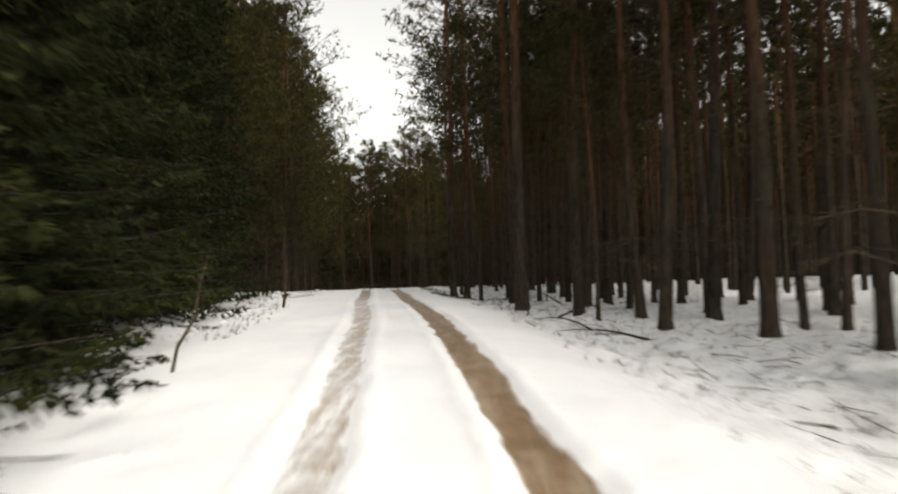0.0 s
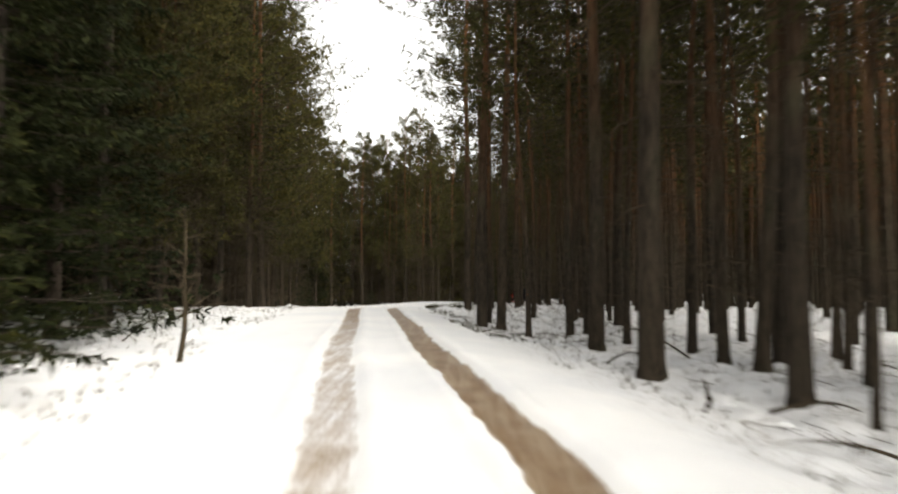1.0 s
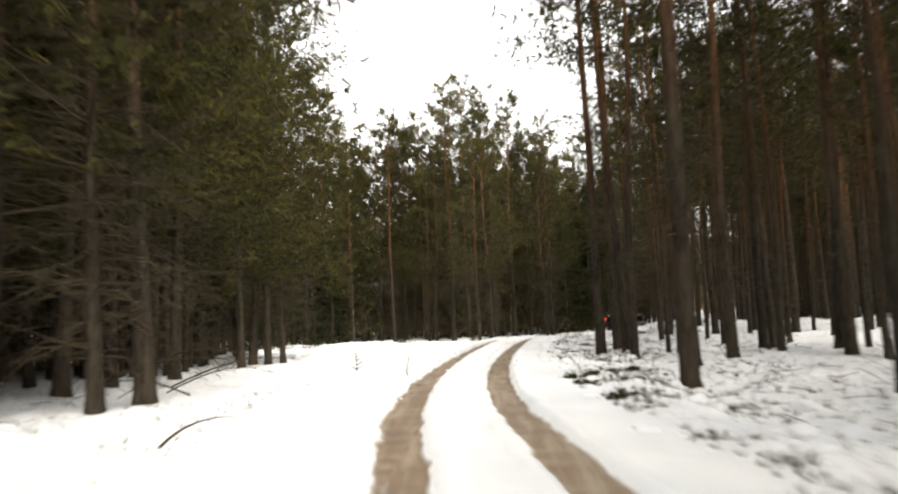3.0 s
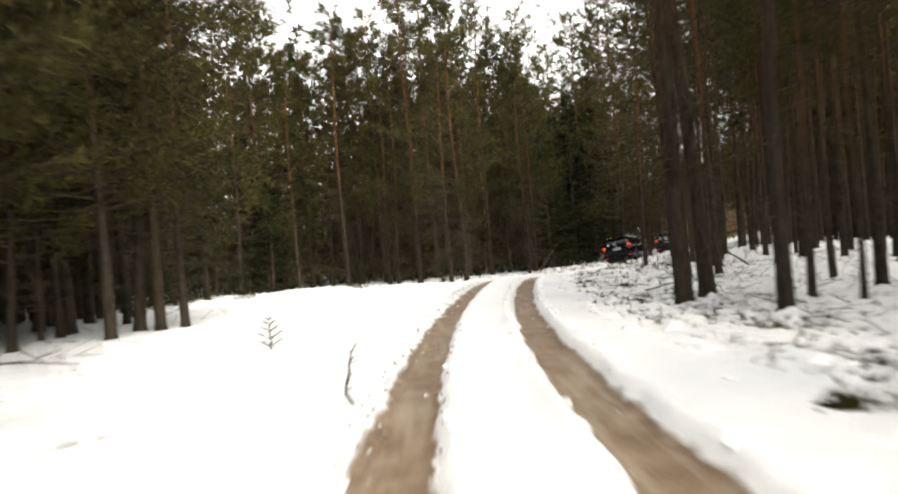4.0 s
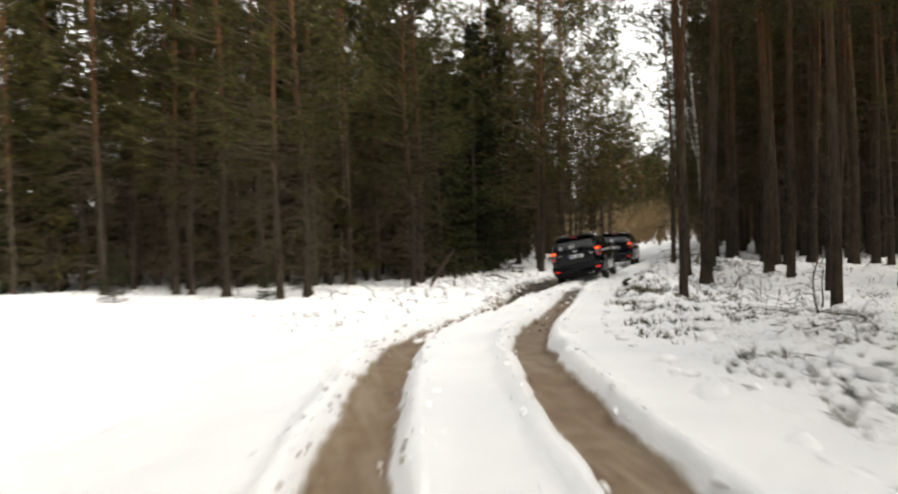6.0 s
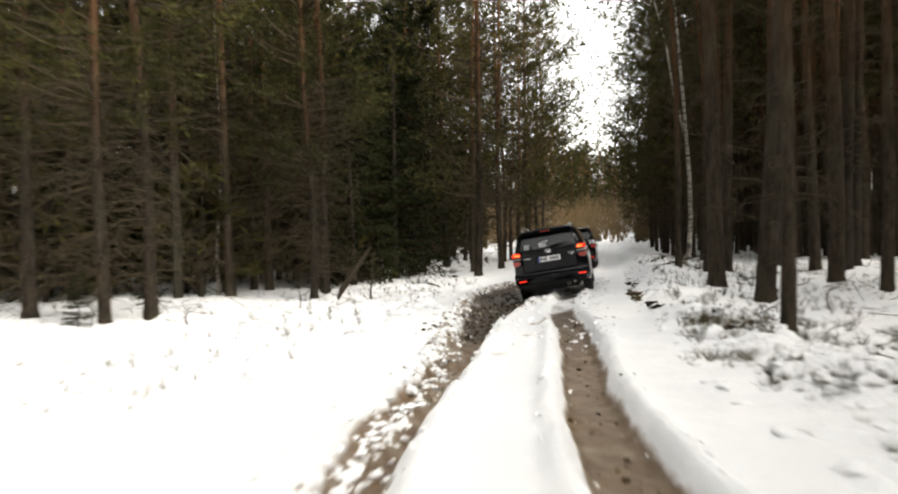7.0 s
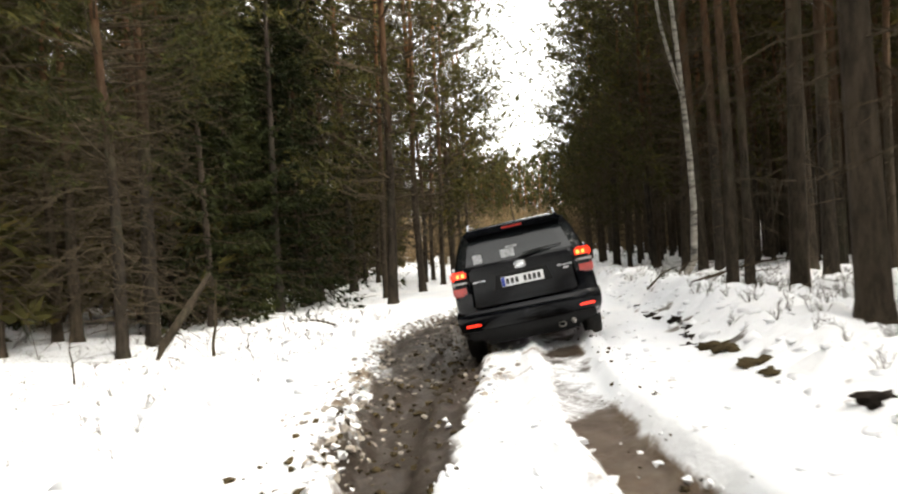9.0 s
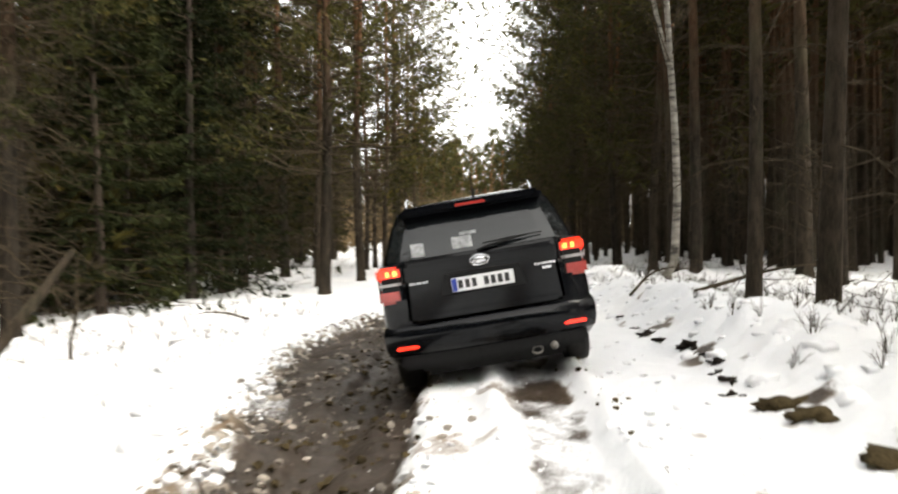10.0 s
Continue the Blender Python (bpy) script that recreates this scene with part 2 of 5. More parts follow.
# ---- lie of the land ----
CX = [4.3, 2.2, 1.35, 0.8, 0.2, -0.38, -1.4, -2.15, -3.0, -3.6, -3.7, -3.48, -3.05, -2.5, -1.85, -0.9, 0.6, 2.15, 3.95, 6.8, 11.4, 17.2, 27.0, 45.0, 70.0, 110.0]
CY = [-30.0, -6.0, 3.5, 10.0, 16.0, 21.5, 29.0, 36.0, 43.0, 49.0, 55.0, 61.0, 66.5, 71.5, 76.0, 80.0, 84.0, 87.3, 91.0, 96.0, 104.0, 114.0, 131.0, 162.0, 205.0, 274.0]
ZY = [-30, 3.5, 10, 15, 20, 26, 33, 40, 47, 52, 60, 68, 73, 78, 80, 86, 95, 98, 102, 110, 150]
ZZ = [-1.2, -0.68, -0.42, -0.14, 0.0, 0.2, 0.32, 0.44, 0.58, 0.54, 0.47, 0.45, 0.48, 0.50, 0.44, 0.12, 0.10, 0.07, 0.04, 0.04, 0.1]
LEFT_Y, LEFT_Z = [0, 25, 51, 58, 64, 74, 85, 100, 130], [-0.1, -0.2, 0, -0.15, -0.4, -0.6, -0.5, -0.38, -0.3]
RIGHT_Y = [0, 20, 28, 40, 46, 52, 61, 67, 76, 87, 93, 97, 105, 130]
RIGHT_Z = [-0.5, -0.6, -0.45, -0.5, -0.25, -0.2, -0.1, -0.32, -0.2, 0.1, 0.25, 0.45, 0.45, 0.3]
# outer edge of the churned soil beside the left rut
BRIM_S, BRIM_U = [78, 84, 87, 90, 93, 96, 98.5, 100.5, 103, 106], [0.85, 0.95, 1.15, 1.45, 1.95, 2.35, 2.75, 2.6, 1.8, 1.15]


def smooth(a, b, x):
    t = np.clip((np.asarray(x, float) - a) / (b - a), 0, 1)
    return t * t * (3 - 2 * t)


def glide(p, tt):
    """A smooth line through the values p."""
    p = np.array(p)
    i = np.clip(tt.astype(int), 0, len(p) - 2)
    f = tt - i
    a, b, c, d = p[np.maximum(i - 1, 0)], p[i], p[i + 1], p[np.minimum(i + 2, len(p) - 1)]
    return 0.5 * (2 * b + (c - a) * f + (2 * a - 5 * b + 4 * c - d) * f * f + (3 * b - a - 3 * c + d) * f**3)


steps = np.linspace(0, len(CX) - 1, (len(CX) - 1) * 40 + 1)
LX, LY = glide(CX, steps), glide(CY, steps)
LS = np.r_[0, np.cumsum(np.hypot(np.diff(LX), np.diff(LY)))]
LS -= np.interp(3.5, LY, LS)


def along(x, y):
    """Metres along the tracks and to the right of them."""
    x, y = np.atleast_1d(np.asarray(x, float)), np.atleast_1d(np.asarray(y, float))
    i = np.clip(((x[:, None] - LX[::4]) ** 2 + (y[:, None] - LY[::4]) ** 2).argmin(1) * 4, 1, len(LX) - 2)
    tx, ty = LX[i + 1] - LX[i - 1], LY[i + 1] - LY[i - 1]
    n = np.hypot(tx, ty)
    dx, dy = x - LX[i], y - LY[i]
    return LS[i] + (dx * tx + dy * ty) / n, (dx * ty - dy * tx) / n


def wave(x, y, scale, seed):
    """Uneven ground, about -1 to 1."""
    x, y = np.broadcast_arrays(np.asarray(x, float), np.asarray(y, float))
    out = 0
    for f, a in ((1.0, 1.0), (2.13, 0.55), (4.41, 0.3))[:3 if scale > 0.5 else 2]:
        px, py = x * f / scale + seed * 3.7, y * f / scale + seed * 1.3
        ix, iy = np.floor(px), np.floor(py)
        fx, fy = px - ix, py - iy
        wx, wy = fx * fx * (3 - 2 * fx), fy * fy * (3 - 2 * fy)
        c = []
        for dx in (0, 1):
            for dy in (0, 1):
                h = np.sin((ix + dx) * 127.1 + (iy + dy) * 311.7 + seed * 74.7) * 43758.5453
                h = (h - np.floor(h)) * 6.283
                c.append(np.cos(h) * (fx - dx) + np.sin(h) * (fy - dy))
        out = out + a * ((c[0] * (1 - wy) + c[1] * wy) * (1 - wx) + (c[2] * (1 - wy) + c[3] * wy) * wx)
    return out * 1.6


def land(s, u):
    """Height of the snow, how muddy, how wet, at s metres along and u to the right."""
    yc = np.interp(s, LS, LY)
    z = np.interp(yc, ZY, ZZ)
    z = z + np.where(u < 0, np.interp(yc, LEFT_Y, LEFT_Z) * smooth(1.3, 4.5, -u), np.interp(yc, RIGHT_Y, RIGHT_Z) * np.where(yc > 82, smooth(1.15, 2.9, u) + smooth(85, 90, yc) * (smooth(1.65, 2.85, u) - smooth(1.15, 2.9, u)), smooth(1.3, 4.5, u)))
    late = smooth(72, 82, s)
    soaked = smooth(84, 93, s)
    # the ground falls away behind the crest of the bank
    z = z - smooth(80, 88, s) * (0.30 * smooth(2.6, 4.2, u) - 0.12 * smooth(5, 8, u))
    end = smooth(81, 86, s) * (1 - smooth(105, 112, s))
    # cross fall where the track climbs along the bank
    z = z + end * np.clip(u, -1.1, 1.2) * 0.08
    edge = 0.05 * wave(s, u, 0.9, 5) + (0.03 - 0.018 * late) * wave(s, u, 0.31, 8)
    fade = 1 - smooth(112, 135, s)
    deep = 0.055 + 0.07 * smooth(38, 55, s) + 0.04 * late - (0.06 + 0.05 * (u > 0)) * smooth(88, 93, s)
    half = 0.19 + 0.05 * smooth(0, 30, s) - 0.03 * smooth(50, 70, s) + edge * 0.8
    swing = u + 0.35 * smooth(87, 92, s)
    gap = np.minimum(np.abs(swing - 0.77), np.abs(swing + 0.77))
    rut = fade * (1 - smooth(half - 0.06, half + 0.10, gap))
    rim = np.exp(-((gap - half - 0.16) / 0.09) ** 2) * (0.03 + 0.05 * smooth(40, 70, s))
    # churned soil beside the left rut
    brim = np.interp(s, BRIM_S, BRIM_U)
    churn = smooth(86, 90, s) * (1 - smooth(103, 106, s)) * smooth(-0.02, 0.35, u + brim + 3 * edge) * (1 - smooth(-0.6, -0.4, u + 2 * edge))
    z = z - deep * rut + rim * (1 - rut) * (1 - churn) - 0.155 * churn
    # crumbled dirty ridge thrown up outside the churned soil
    ridge = smooth(79, 84, s) * (1 - smooth(103, 106, s)) * np.exp(-((u + brim + 3 * edge - 0.12) / 0.2) ** 2)
    z = z + ridge * (0.05 + 0.07 * wave(s, u, 0.32, 61) + 0.05 * wave(s, u, 0.14, 63))
    rough = 0.014 + 0.02 * smooth(1.5, 3.5, np.abs(u)) + 0.035 * smooth(2.6, 5, u) + 0.02 * smooth(5, 9, -u) + 0.05 * churn + 0.008 * end
    # pillows of snow over heather on the bank
    tuft = smooth(2.0, 3.4, u) * (1 - smooth(8, 11, u)) * smooth(34, 46, s) + 0.7 * smooth(2.3, 3.6, u) * (1 - smooth(8, 11, u)) + 0.4 * smooth(5.5, 7, -u) * (1 - smooth(9, 12, -u))
    tuft = tuft + 1.1 * smooth(82, 88, s) * smooth(1.7, 2.5, u) * (1 - smooth(7, 11, u)) + 0.6 * smooth(82, 90, s) * smooth(3.0, 4.5, -u) * (1 - smooth(10, 14, -u))
    pillow = np.maximum(0, wave(s, u, 0.55, 31) + 0.3) * 0.07 + np.maximum(0, wave(s, u, 1.4, 32)) * 0.09
    z = z + np.minimum(tuft, 1.2) * pillow
    # broken crust of snow on the bank
    crust = smooth(1.5, 2.2, u) * (1 - smooth(7, 10, u)) * (0.35 + 0.65 * smooth(40, 56, s))
    z = z + crust * (0.05 * np.maximum(0, wave(s, u, 0.3, 33)) + 0.028 * wave(s, u, 0.17, 34)) * (1 - 0.35 * smooth(84, 90, s) * smooth(3, 5, u))
    # crumbled snow between and beside the deep ruts
    crumb = smooth(76, 84, s) * (1 - smooth(106, 112, s)) * (1 - smooth(1.6, 2.6, np.abs(u)))
    z = z + crumb * (0.020 * np.abs(wave(s, u, 0.27, 41)) + 0.016 * np.maximum(0, wave(s, u, 0.6, 42)))
    z = z + rough * (wave(s, u, 1.1, 1) + 0.6 * wave(s, u, 0.45, 2)) + 0.10 * smooth(3, 10, np.abs(u)) * wave(s, u, 9, 3)
    z = z + (0.5 * smooth(25, 80, np.abs(u)) + 0.03 * smooth(30, 400, np.abs(u)) * 60) * 0.4 + 5 * smooth(130, 260, s)
    right_fill = 0.5 * smooth(88, 92, s) * (u > 0)
    mud = np.maximum(rut * (0.62 + 0.25 * smooth(35, 60, s) + (0.12 * (u > 0) - 0.16 * (u < 0)) * (1 - smooth(24, 42, s)) - right_fill * smooth(-0.9, 0.5, wave(s, u, 1.3, 4) + 0.5 * wave(s, u, 0.35, 9))), churn * (0.85 + 0.25 * wave(s, u, 1.6, 6)))
    mud = np.maximum(mud, smooth(82, 87, s) * (1 - smooth(100, 104, s)) * (np.abs(u) < 1.25) * smooth(0.15, 0.9, wave(s, u, 0.8, 14) + 0.5 * wave(s, u, 0.3, 15)) * 0.5)
    # bare earth on the cut face of the bank
    bare = smooth(88, 91, s) * (1 - smooth(101, 105, s)) * np.exp(-((u - 2.0) / 0.28) ** 2) * smooth(0.3, 0.7, wave(s, u, 0.6, 51)) * 0.9
    mud = np.maximum(np.maximum(mud, bare), ridge * (0.42 + 0.5 * wave(s, u, 0.3, 62)))
    wetness = np.clip(np.maximum((0.25 * late + 0.5 * soaked) * rut, np.maximum(churn * 1.1, bare)) + 0.15 * smooth(40, 60, s), 0, 1)
    return z, np.clip(mud, 0, 1), wetness


def ground_z(x, y):
    s, u = along(x, y)
    return land(s, u)[0]


def build_ground():
    s = np.concatenate([np.linspace(-300, -20, 20)[:-1], np.linspace(-20, 0, 50)[:-1], np.arange(0, 76, 0.14), np.arange(76, 104, 0.08), np.linspace(104, 150, 140)[:-1], np.linspace(150, 1500, 50)])
    u1 = np.concatenate([np.arange(0, 1.7, 0.055), np.arange(1.7, 5, 0.085), np.arange(5, 7, 0.16), np.arange(7, 9, 0.3), np.linspace(9, 30, 26)[:-1], np.linspace(30, 100, 16)[:-1], np.geomspace(100, 1500, 10)])
    u = np.concatenate([-u1[:0:-1], u1])
    S, U = np.meshgrid(s, u, indexing="ij")
    cx, cy = np.interp(s, LS, LX), np.interp(s, LS, LY)
    slope = lambda a: (np.interp(s + 0.5, LS, a) - np.interp(s - 0.5, LS, a))
    tx, ty = slope(LX), slope(LY)
    beyond = s > LS[-1] - 1
    before = s < LS[0] + 1
    for sel, e in ((beyond, -1), (before, 0)):
        i, j = (len(LX) - 2, len(LX) - 1) if e else (0, 1)
        d = np.array([LX[j] - LX[i], LY[j] - LY[i]])
        d /= np.linalg.norm(d)
        tx[sel], ty[sel] = d
        cx[sel], cy[sel] = LX[e] + d[0] * (s[sel] - LS[e]), LY[e] + d[1] * (s[sel] - LS[e])
    n = np.hypot(tx, ty)
    nx, ny = ty / n, -tx / n
    near = np.clip(U, -14, 14)
    far = U - near
    X = cx[:, None] + nx[:, None] * near + 0.966 * far
    Y = cy[:, None] + ny[:, None] * near + 0.259 * far
    Z, mud, wet = land(S, U)
    litter = np.clip(np.maximum(smooth(3.2, 6, U), 0.75 * smooth(1.9, 3.0, U) * (1 - smooth(84, 90, S))) * (1 - 0.6 * smooth(86, 92, S)) + smooth(3.8, 6.5, -U) * (1 - 0.8 * smooth(52, 60, S) * (1 - smooth(84, 92, S))) + 0.25 * smooth(9, 13, -U), 0, 1)
    a, b = len(s), len(u)
    idx = np.arange(a * b).reshape(a, b)
    p, q, r, t = idx[:-1, :-1], idx[:-1, 1:], idx[1:, 1:], idx[1:, :-1]
    tris = np.concatenate([np.stack([p, q, r], -1).reshape(-1, 3), np.stack([p, r, t], -1).reshape(-1, 3)])
    me = fast_mesh("ground", np.stack([X, Y, Z], -1).reshape(-1, 3), tris, M_GROUND, True)
    for name, vals in (("mud", mud), ("litter", litter), ("wet", wet)):
        me.attributes.new(name, "FLOAT", "POINT").data.foreach_set("value", vals.ravel().astype(np.float32))
    tagged(new("ground", me), "old white snow with two muddy wheel ruts between trees", "ground", kind="structure")


build_ground()


# ---- trees ----
def trunk_line(rng, height, bend, lean=0.0, n=13):
    h = np.linspace(0, 1, n) ** 0.9
    ph = rng.uniform(0, 6.283, 4)
    x = bend * (np.sin(h * 4 + ph[0]) - math.sin(ph[0])) + bend * 0.4 * (np.sin(h * 11 + ph[1]) - math.sin(ph[1])) + lean * h * height
    y = bend * (np.sin(h * 4.6 + ph[2]) - math.sin(ph[2]))
    return np.stack([x, y, h * height], 1)


def make_trunk(rng, line, r, sides=9):
    s = Shape()
    h = line[:, 2] / line[-1, 2]
    radii = r * (1 - 0.86 * h**0.9)
    foot = np.array([[line[0, 0], line[0, 1], -0.35], [line[0, 0], line[0, 1], 0.02], [line[0, 0], line[0, 1], 0.22]])
    path = np.concatenate([foot, line[1:]])
    rr = np.concatenate([[r * 1.5, r * 1.28, r * 1.06], radii[1:]])
    tube(s, path, rr, sides)
    return s


def on_line(line, z):
    return np.stack([np.interp(z, line[:, 2], line[:, k]) for k in (0, 1)] + [np.asarray(z, float)], -1)


def dead_limbs(shape, rng, line, z0, z1, count, reach, r=0.016):
    z = rng.uniform(z0, z1, count)
    a = on_line(line, z)
    az = rng.uniform(0, 6.283, count)
    ln = reach * rng.uniform(0.25, 1.0, count) ** 1.3
    tilt = rng.normal(0.05, 0.25, count)
    way = np.stack([np.cos(az), np.sin(az), tilt], 1)
    mid = a + way * ln[:, None] * 0.5 + rng.normal(0, 0.05, (count, 3))
    end = a + way * ln[:, None] + np.stack([rng.normal(0, 0.12, count), rng.normal(0, 0.12, count), -0.22 * ln**1.4], 1)
    sticks(shape, a, mid, r, r * 0.7)
    sticks(shape, mid, end, r * 0.7, r * 0.25)
    for k in range(3):
        f = rng.uniform(0.15, 0.9, (count, 1))
        st = mid + (end - mid) * f
        sticks(shape, st, st + unit(way + rng.normal(0, 0.7, (count, 3))) * ln[:, None] * rng.uniform(0.15, 0.45, (count, 1)), r * 0.4, r * 0.15)


def pine(seed, height, r, crown, count, reach, sprays, size, bend=0.12, dead=28, dead_from=1.6, dead_reach=1.5, lean=0.0):
    """trunk, limbs and needle crown of a Scots pine"""
    rng = np.random.default_rng(seed)
    line = trunk_line(rng, height, bend, lean)
    trunk, limbs, green = make_trunk(rng, line, r), Shape(), Shape()
    dead_limbs(limbs, rng, line, dead_from, crown + 1.5, dead, dead_reach)
    t = np.sort(rng.uniform(0, 1, count))
    z = crown + (height - 0.15 - crown) * t
    a = on_line(line, z)
    az = rng.uniform(0, 6.283, count)
    ln = reach * (0.35 + 0.65 * np.sin(np.clip(t * 1.15 + 0.25, 0, 1.25) * 2.2)) * rng.uniform(0.55, 1.15, count)
    ln = np.maximum(ln * (1 - 0.75 * t**3), 0.25)
    rise = 0.1 + 0.75 * t + rng.normal(0, 0.15, count)
    way = np.stack([np.cos(az), np.sin(az), rise * 0.6], 1)
    mid = a + way * ln[:, None] * 0.5
    end = mid + (way + [0, 0, 0.28]) * ln[:, None] * 0.5 + rng.normal(0, 0.06, (count, 3))
    sticks(limbs, a, mid, 0.028, 0.02)
    sticks(limbs, mid, end, 0.02, 0.007)
    for k in range(sprays):
        f = rng.uniform(0.1, 1.0, (count, 1))
        st = mid + (end - mid) * f
        out = unit(way + rng.normal(0, 0.55, (count, 3)) + [0, 0, 0.15])
        tip = st + out * (0.18 + 0.24 * ln[:, None] * rng.uniform(0.4, 1.0, (count, 1)))
        if k < 2:
            sticks(limbs, st, tip, 0.008, 0.004)
        blades(green, rng, st + (tip - st) * 0.55, out, 3, size, size * 0.2, 0.75)
        blades(green, rng, tip, out, 4, size, size * 0.2, 0.75)
    blades(green, rng, end, way, 6, size, size * 0.2, 0.7)
    return trunk, limbs, green


def spruce(seed, height, r, foot, reach, whorl=0.37, fans=5, size=0.26, bend=0.05):
    """trunk, limbs and hanging needle fans of a spruce"""
    rng = np.random.default_rng(seed)
    line = trunk_line(rng, height, bend)
    trunk, limbs, green = make_trunk(rng, line, r, 8), Shape(), Shape()
    levels = np.arange(foot, height - 0.2, whorl)
    z = np.repeat(levels, 6) + rng.normal(0, 0.09, 6 * len(levels))
    keep = rng.uniform(0, 1, len(z)) > 0.12
    z = np.clip(z[keep], 0.25, height - 0.1)
    n = len(z)
    t = z / height
    az = rng.uniform(0, 6.283, n)
    ln = reach * (1 - t) ** 0.85 * rng.uniform(0.6, 1.12, n) + 0.12
    a = on_line(line, z)
    drop = -0.18 + 0.55 * t + rng.normal(0, 0.1, n)
    way = np.stack([np.cos(az), np.sin(az), drop], 1)
    mid = a + way * ln[:, None] * 0.55
    end = mid + (way + [0, 0, 0.12]) * ln[:, None] * 0.45
    sticks(limbs, a, mid, 0.02, 0.013)
    sticks(limbs, mid, end, 0.013, 0.004)
    side = np.stack([-np.sin(az), np.cos(az), np.zeros(n)], 1)
    for k in range(fans):
        f = (k + rng.uniform(0.2, 1.0, (n, 1))) / fans
        st = np.where(f < 0.55, a + (mid - a) * f / 0.55, mid + (end - mid) * (f - 0.55) / 0.45)
        for sg in (-1, 1):
            d = unit(way * 0.6 + sg * side * rng.uniform(0.5, 1.1, (n, 1)) + [0, 0, -0.25])
            tip = st + d * (0.12 + 0.34 * ln[:, None] * (1.05 - f)) * rng.uniform(0.6, 1.1, (n, 1))
            blades(green, rng, st + (tip - st) * 0.4, d, 2, size, size * 0.28, 0.4)
            blades(green, rng, tip, d + [0, 0, -0.15], 2, size, size * 0.28, 0.45)
    blades(green, rng, end, way, 4, size, size * 0.28, 0.45)
    top = line[-1:] + [[0, 0, -0.1]]
    blades(green, rng, top, np.array([[0, 0, 1.0]]), 8, size, size * 0.2, 0.4)
    return trunk, limbs, green


def birch(seed, height, r, bend, forked=False):
    """trunk and bare twigs of a birch; a forked one has a crooked foot and a second stem"""
    rng = np.random.default_rng(seed)
    line = trunk_line(rng, height, bend, 0.0, 18)
    if forked:
        zz = np.array([0, 0.5, 1.1, 1.8, 3.1, 4.4, 6.3, 8.0, 10.0, 12.0, 13.6, 15.0])
        line = np.stack([np.interp(zz, [0, 0.5, 1.8, 3.1, 4.4, 6.3, 10, 15], [0, 0.17, 0.25, 0.22, 0.14, 0.0, -0.3, -0.4]), 0.1 * np.sin(zz * 0.5), zz], 1)
    trunk, limbs = make_trunk(rng, line, r, 9), Shape()
    if forked:
        tube(trunk, [(0.13, 0.1, 4.45), (-0.02, 0.08, 5.0), (-0.3, 0.05, 6.2), (-0.5, -0.05, 7.6), (-0.9, 0.1, 9.4), (-1.0, 0.0, 11.0)], [0.05, 0.048, 0.042, 0.034, 0.022, 0.008], 7)
    n = 46
    z = rng.uniform(height * 0.3, height * 0.98, n)
    a = on_line(line, z)
    az = rng.uniform(0, 6.283, n)
    ln = rng.uniform(0.6, 2.0, n) * (1.15 - z / height)
    way = np.stack([np.cos(az) * 0.6, np.sin(az) * 0.6, np.full(n, 0.9)], 1)
    end = a + way * ln[:, None]
    sticks(limbs, a, end, 0.018, 0.007)
    for k in range(7):
        st = a + (end - a) * rng.uniform(0.3, 1, (n, 1))
        sticks(limbs, st, st + unit(way + rng.normal(0, 0.8, (n, 3))) * rng.uniform(0.2, 0.7, (n, 1)), 0.006, 0.003)
    return trunk, limbs, None


def as_thing(name, shapes, mats, label, category, group):
    root = tagged(new(name), label, category, group)
    for piece, shape, mat in zip(("trunk", "branching", "crown"), shapes, mats):
        if shape is not None:
            ob = part(piece, shape.mesh(piece, mat, piece == "trunk"), root)
            if piece != "trunk":
                tagged(ob, kind="stuff")
    return root


PINES, EDGE, SPRUCES, BIRCHES = [], [], [], []
for k, (h, r, c) in enumerate([(19, 0.155, 9.5), (17.5, 0.135, 8.5), (20.5, 0.175, 10.5), (18, 0.145, 7.8), (16.5, 0.12, 8.8)]):
    PINES.append(as_thing("pine_tree", pine(10 + k, h, r, c, 70, 3.0, 6, 0.29, dead=50, dead_from=1.2, dead_reach=1.9, lean=0.012 * (k - 2)), (M_BARK, M_DEAD, M_PINE),
                          "tall Scots pine with dead lower twigs, standing in snow", "tree", "pines along the track"))
for k, (h, r, c) in enumerate([(18.5, 0.14, 2.8), (16.5, 0.12, 2.3), (19.5, 0.16, 3.4), (15, 0.11, 2.0)]):
    EDGE.append(as_thing("bushy_pine", pine(30 + k, h, r, c, 150, 3.5, 10, 0.26, dead=40, dead_from=0.9, dead_reach=1.9), (M_BARK, M_DEAD, M_PINE),
                         "bushy Scots pine with green branches low down", "tree", "pines at the clearing"))
FINE_EDGE, DRY = [], []
for k, (h, r, c) in enumerate([(18.5, 0.14, 2.8), (16.5, 0.125, 2.3), (19.0, 0.16, 3.2)]):
    FINE_EDGE.append(as_thing("bushy_pine", pine(80 + k, h, r, c, 150, 3.6, 9, 0.24, dead=60), (M_BARK, M_DEAD, M_PINE),
                              "bushy Scots pine with dead brown twigs below", "tree", "pines at the clearing"))
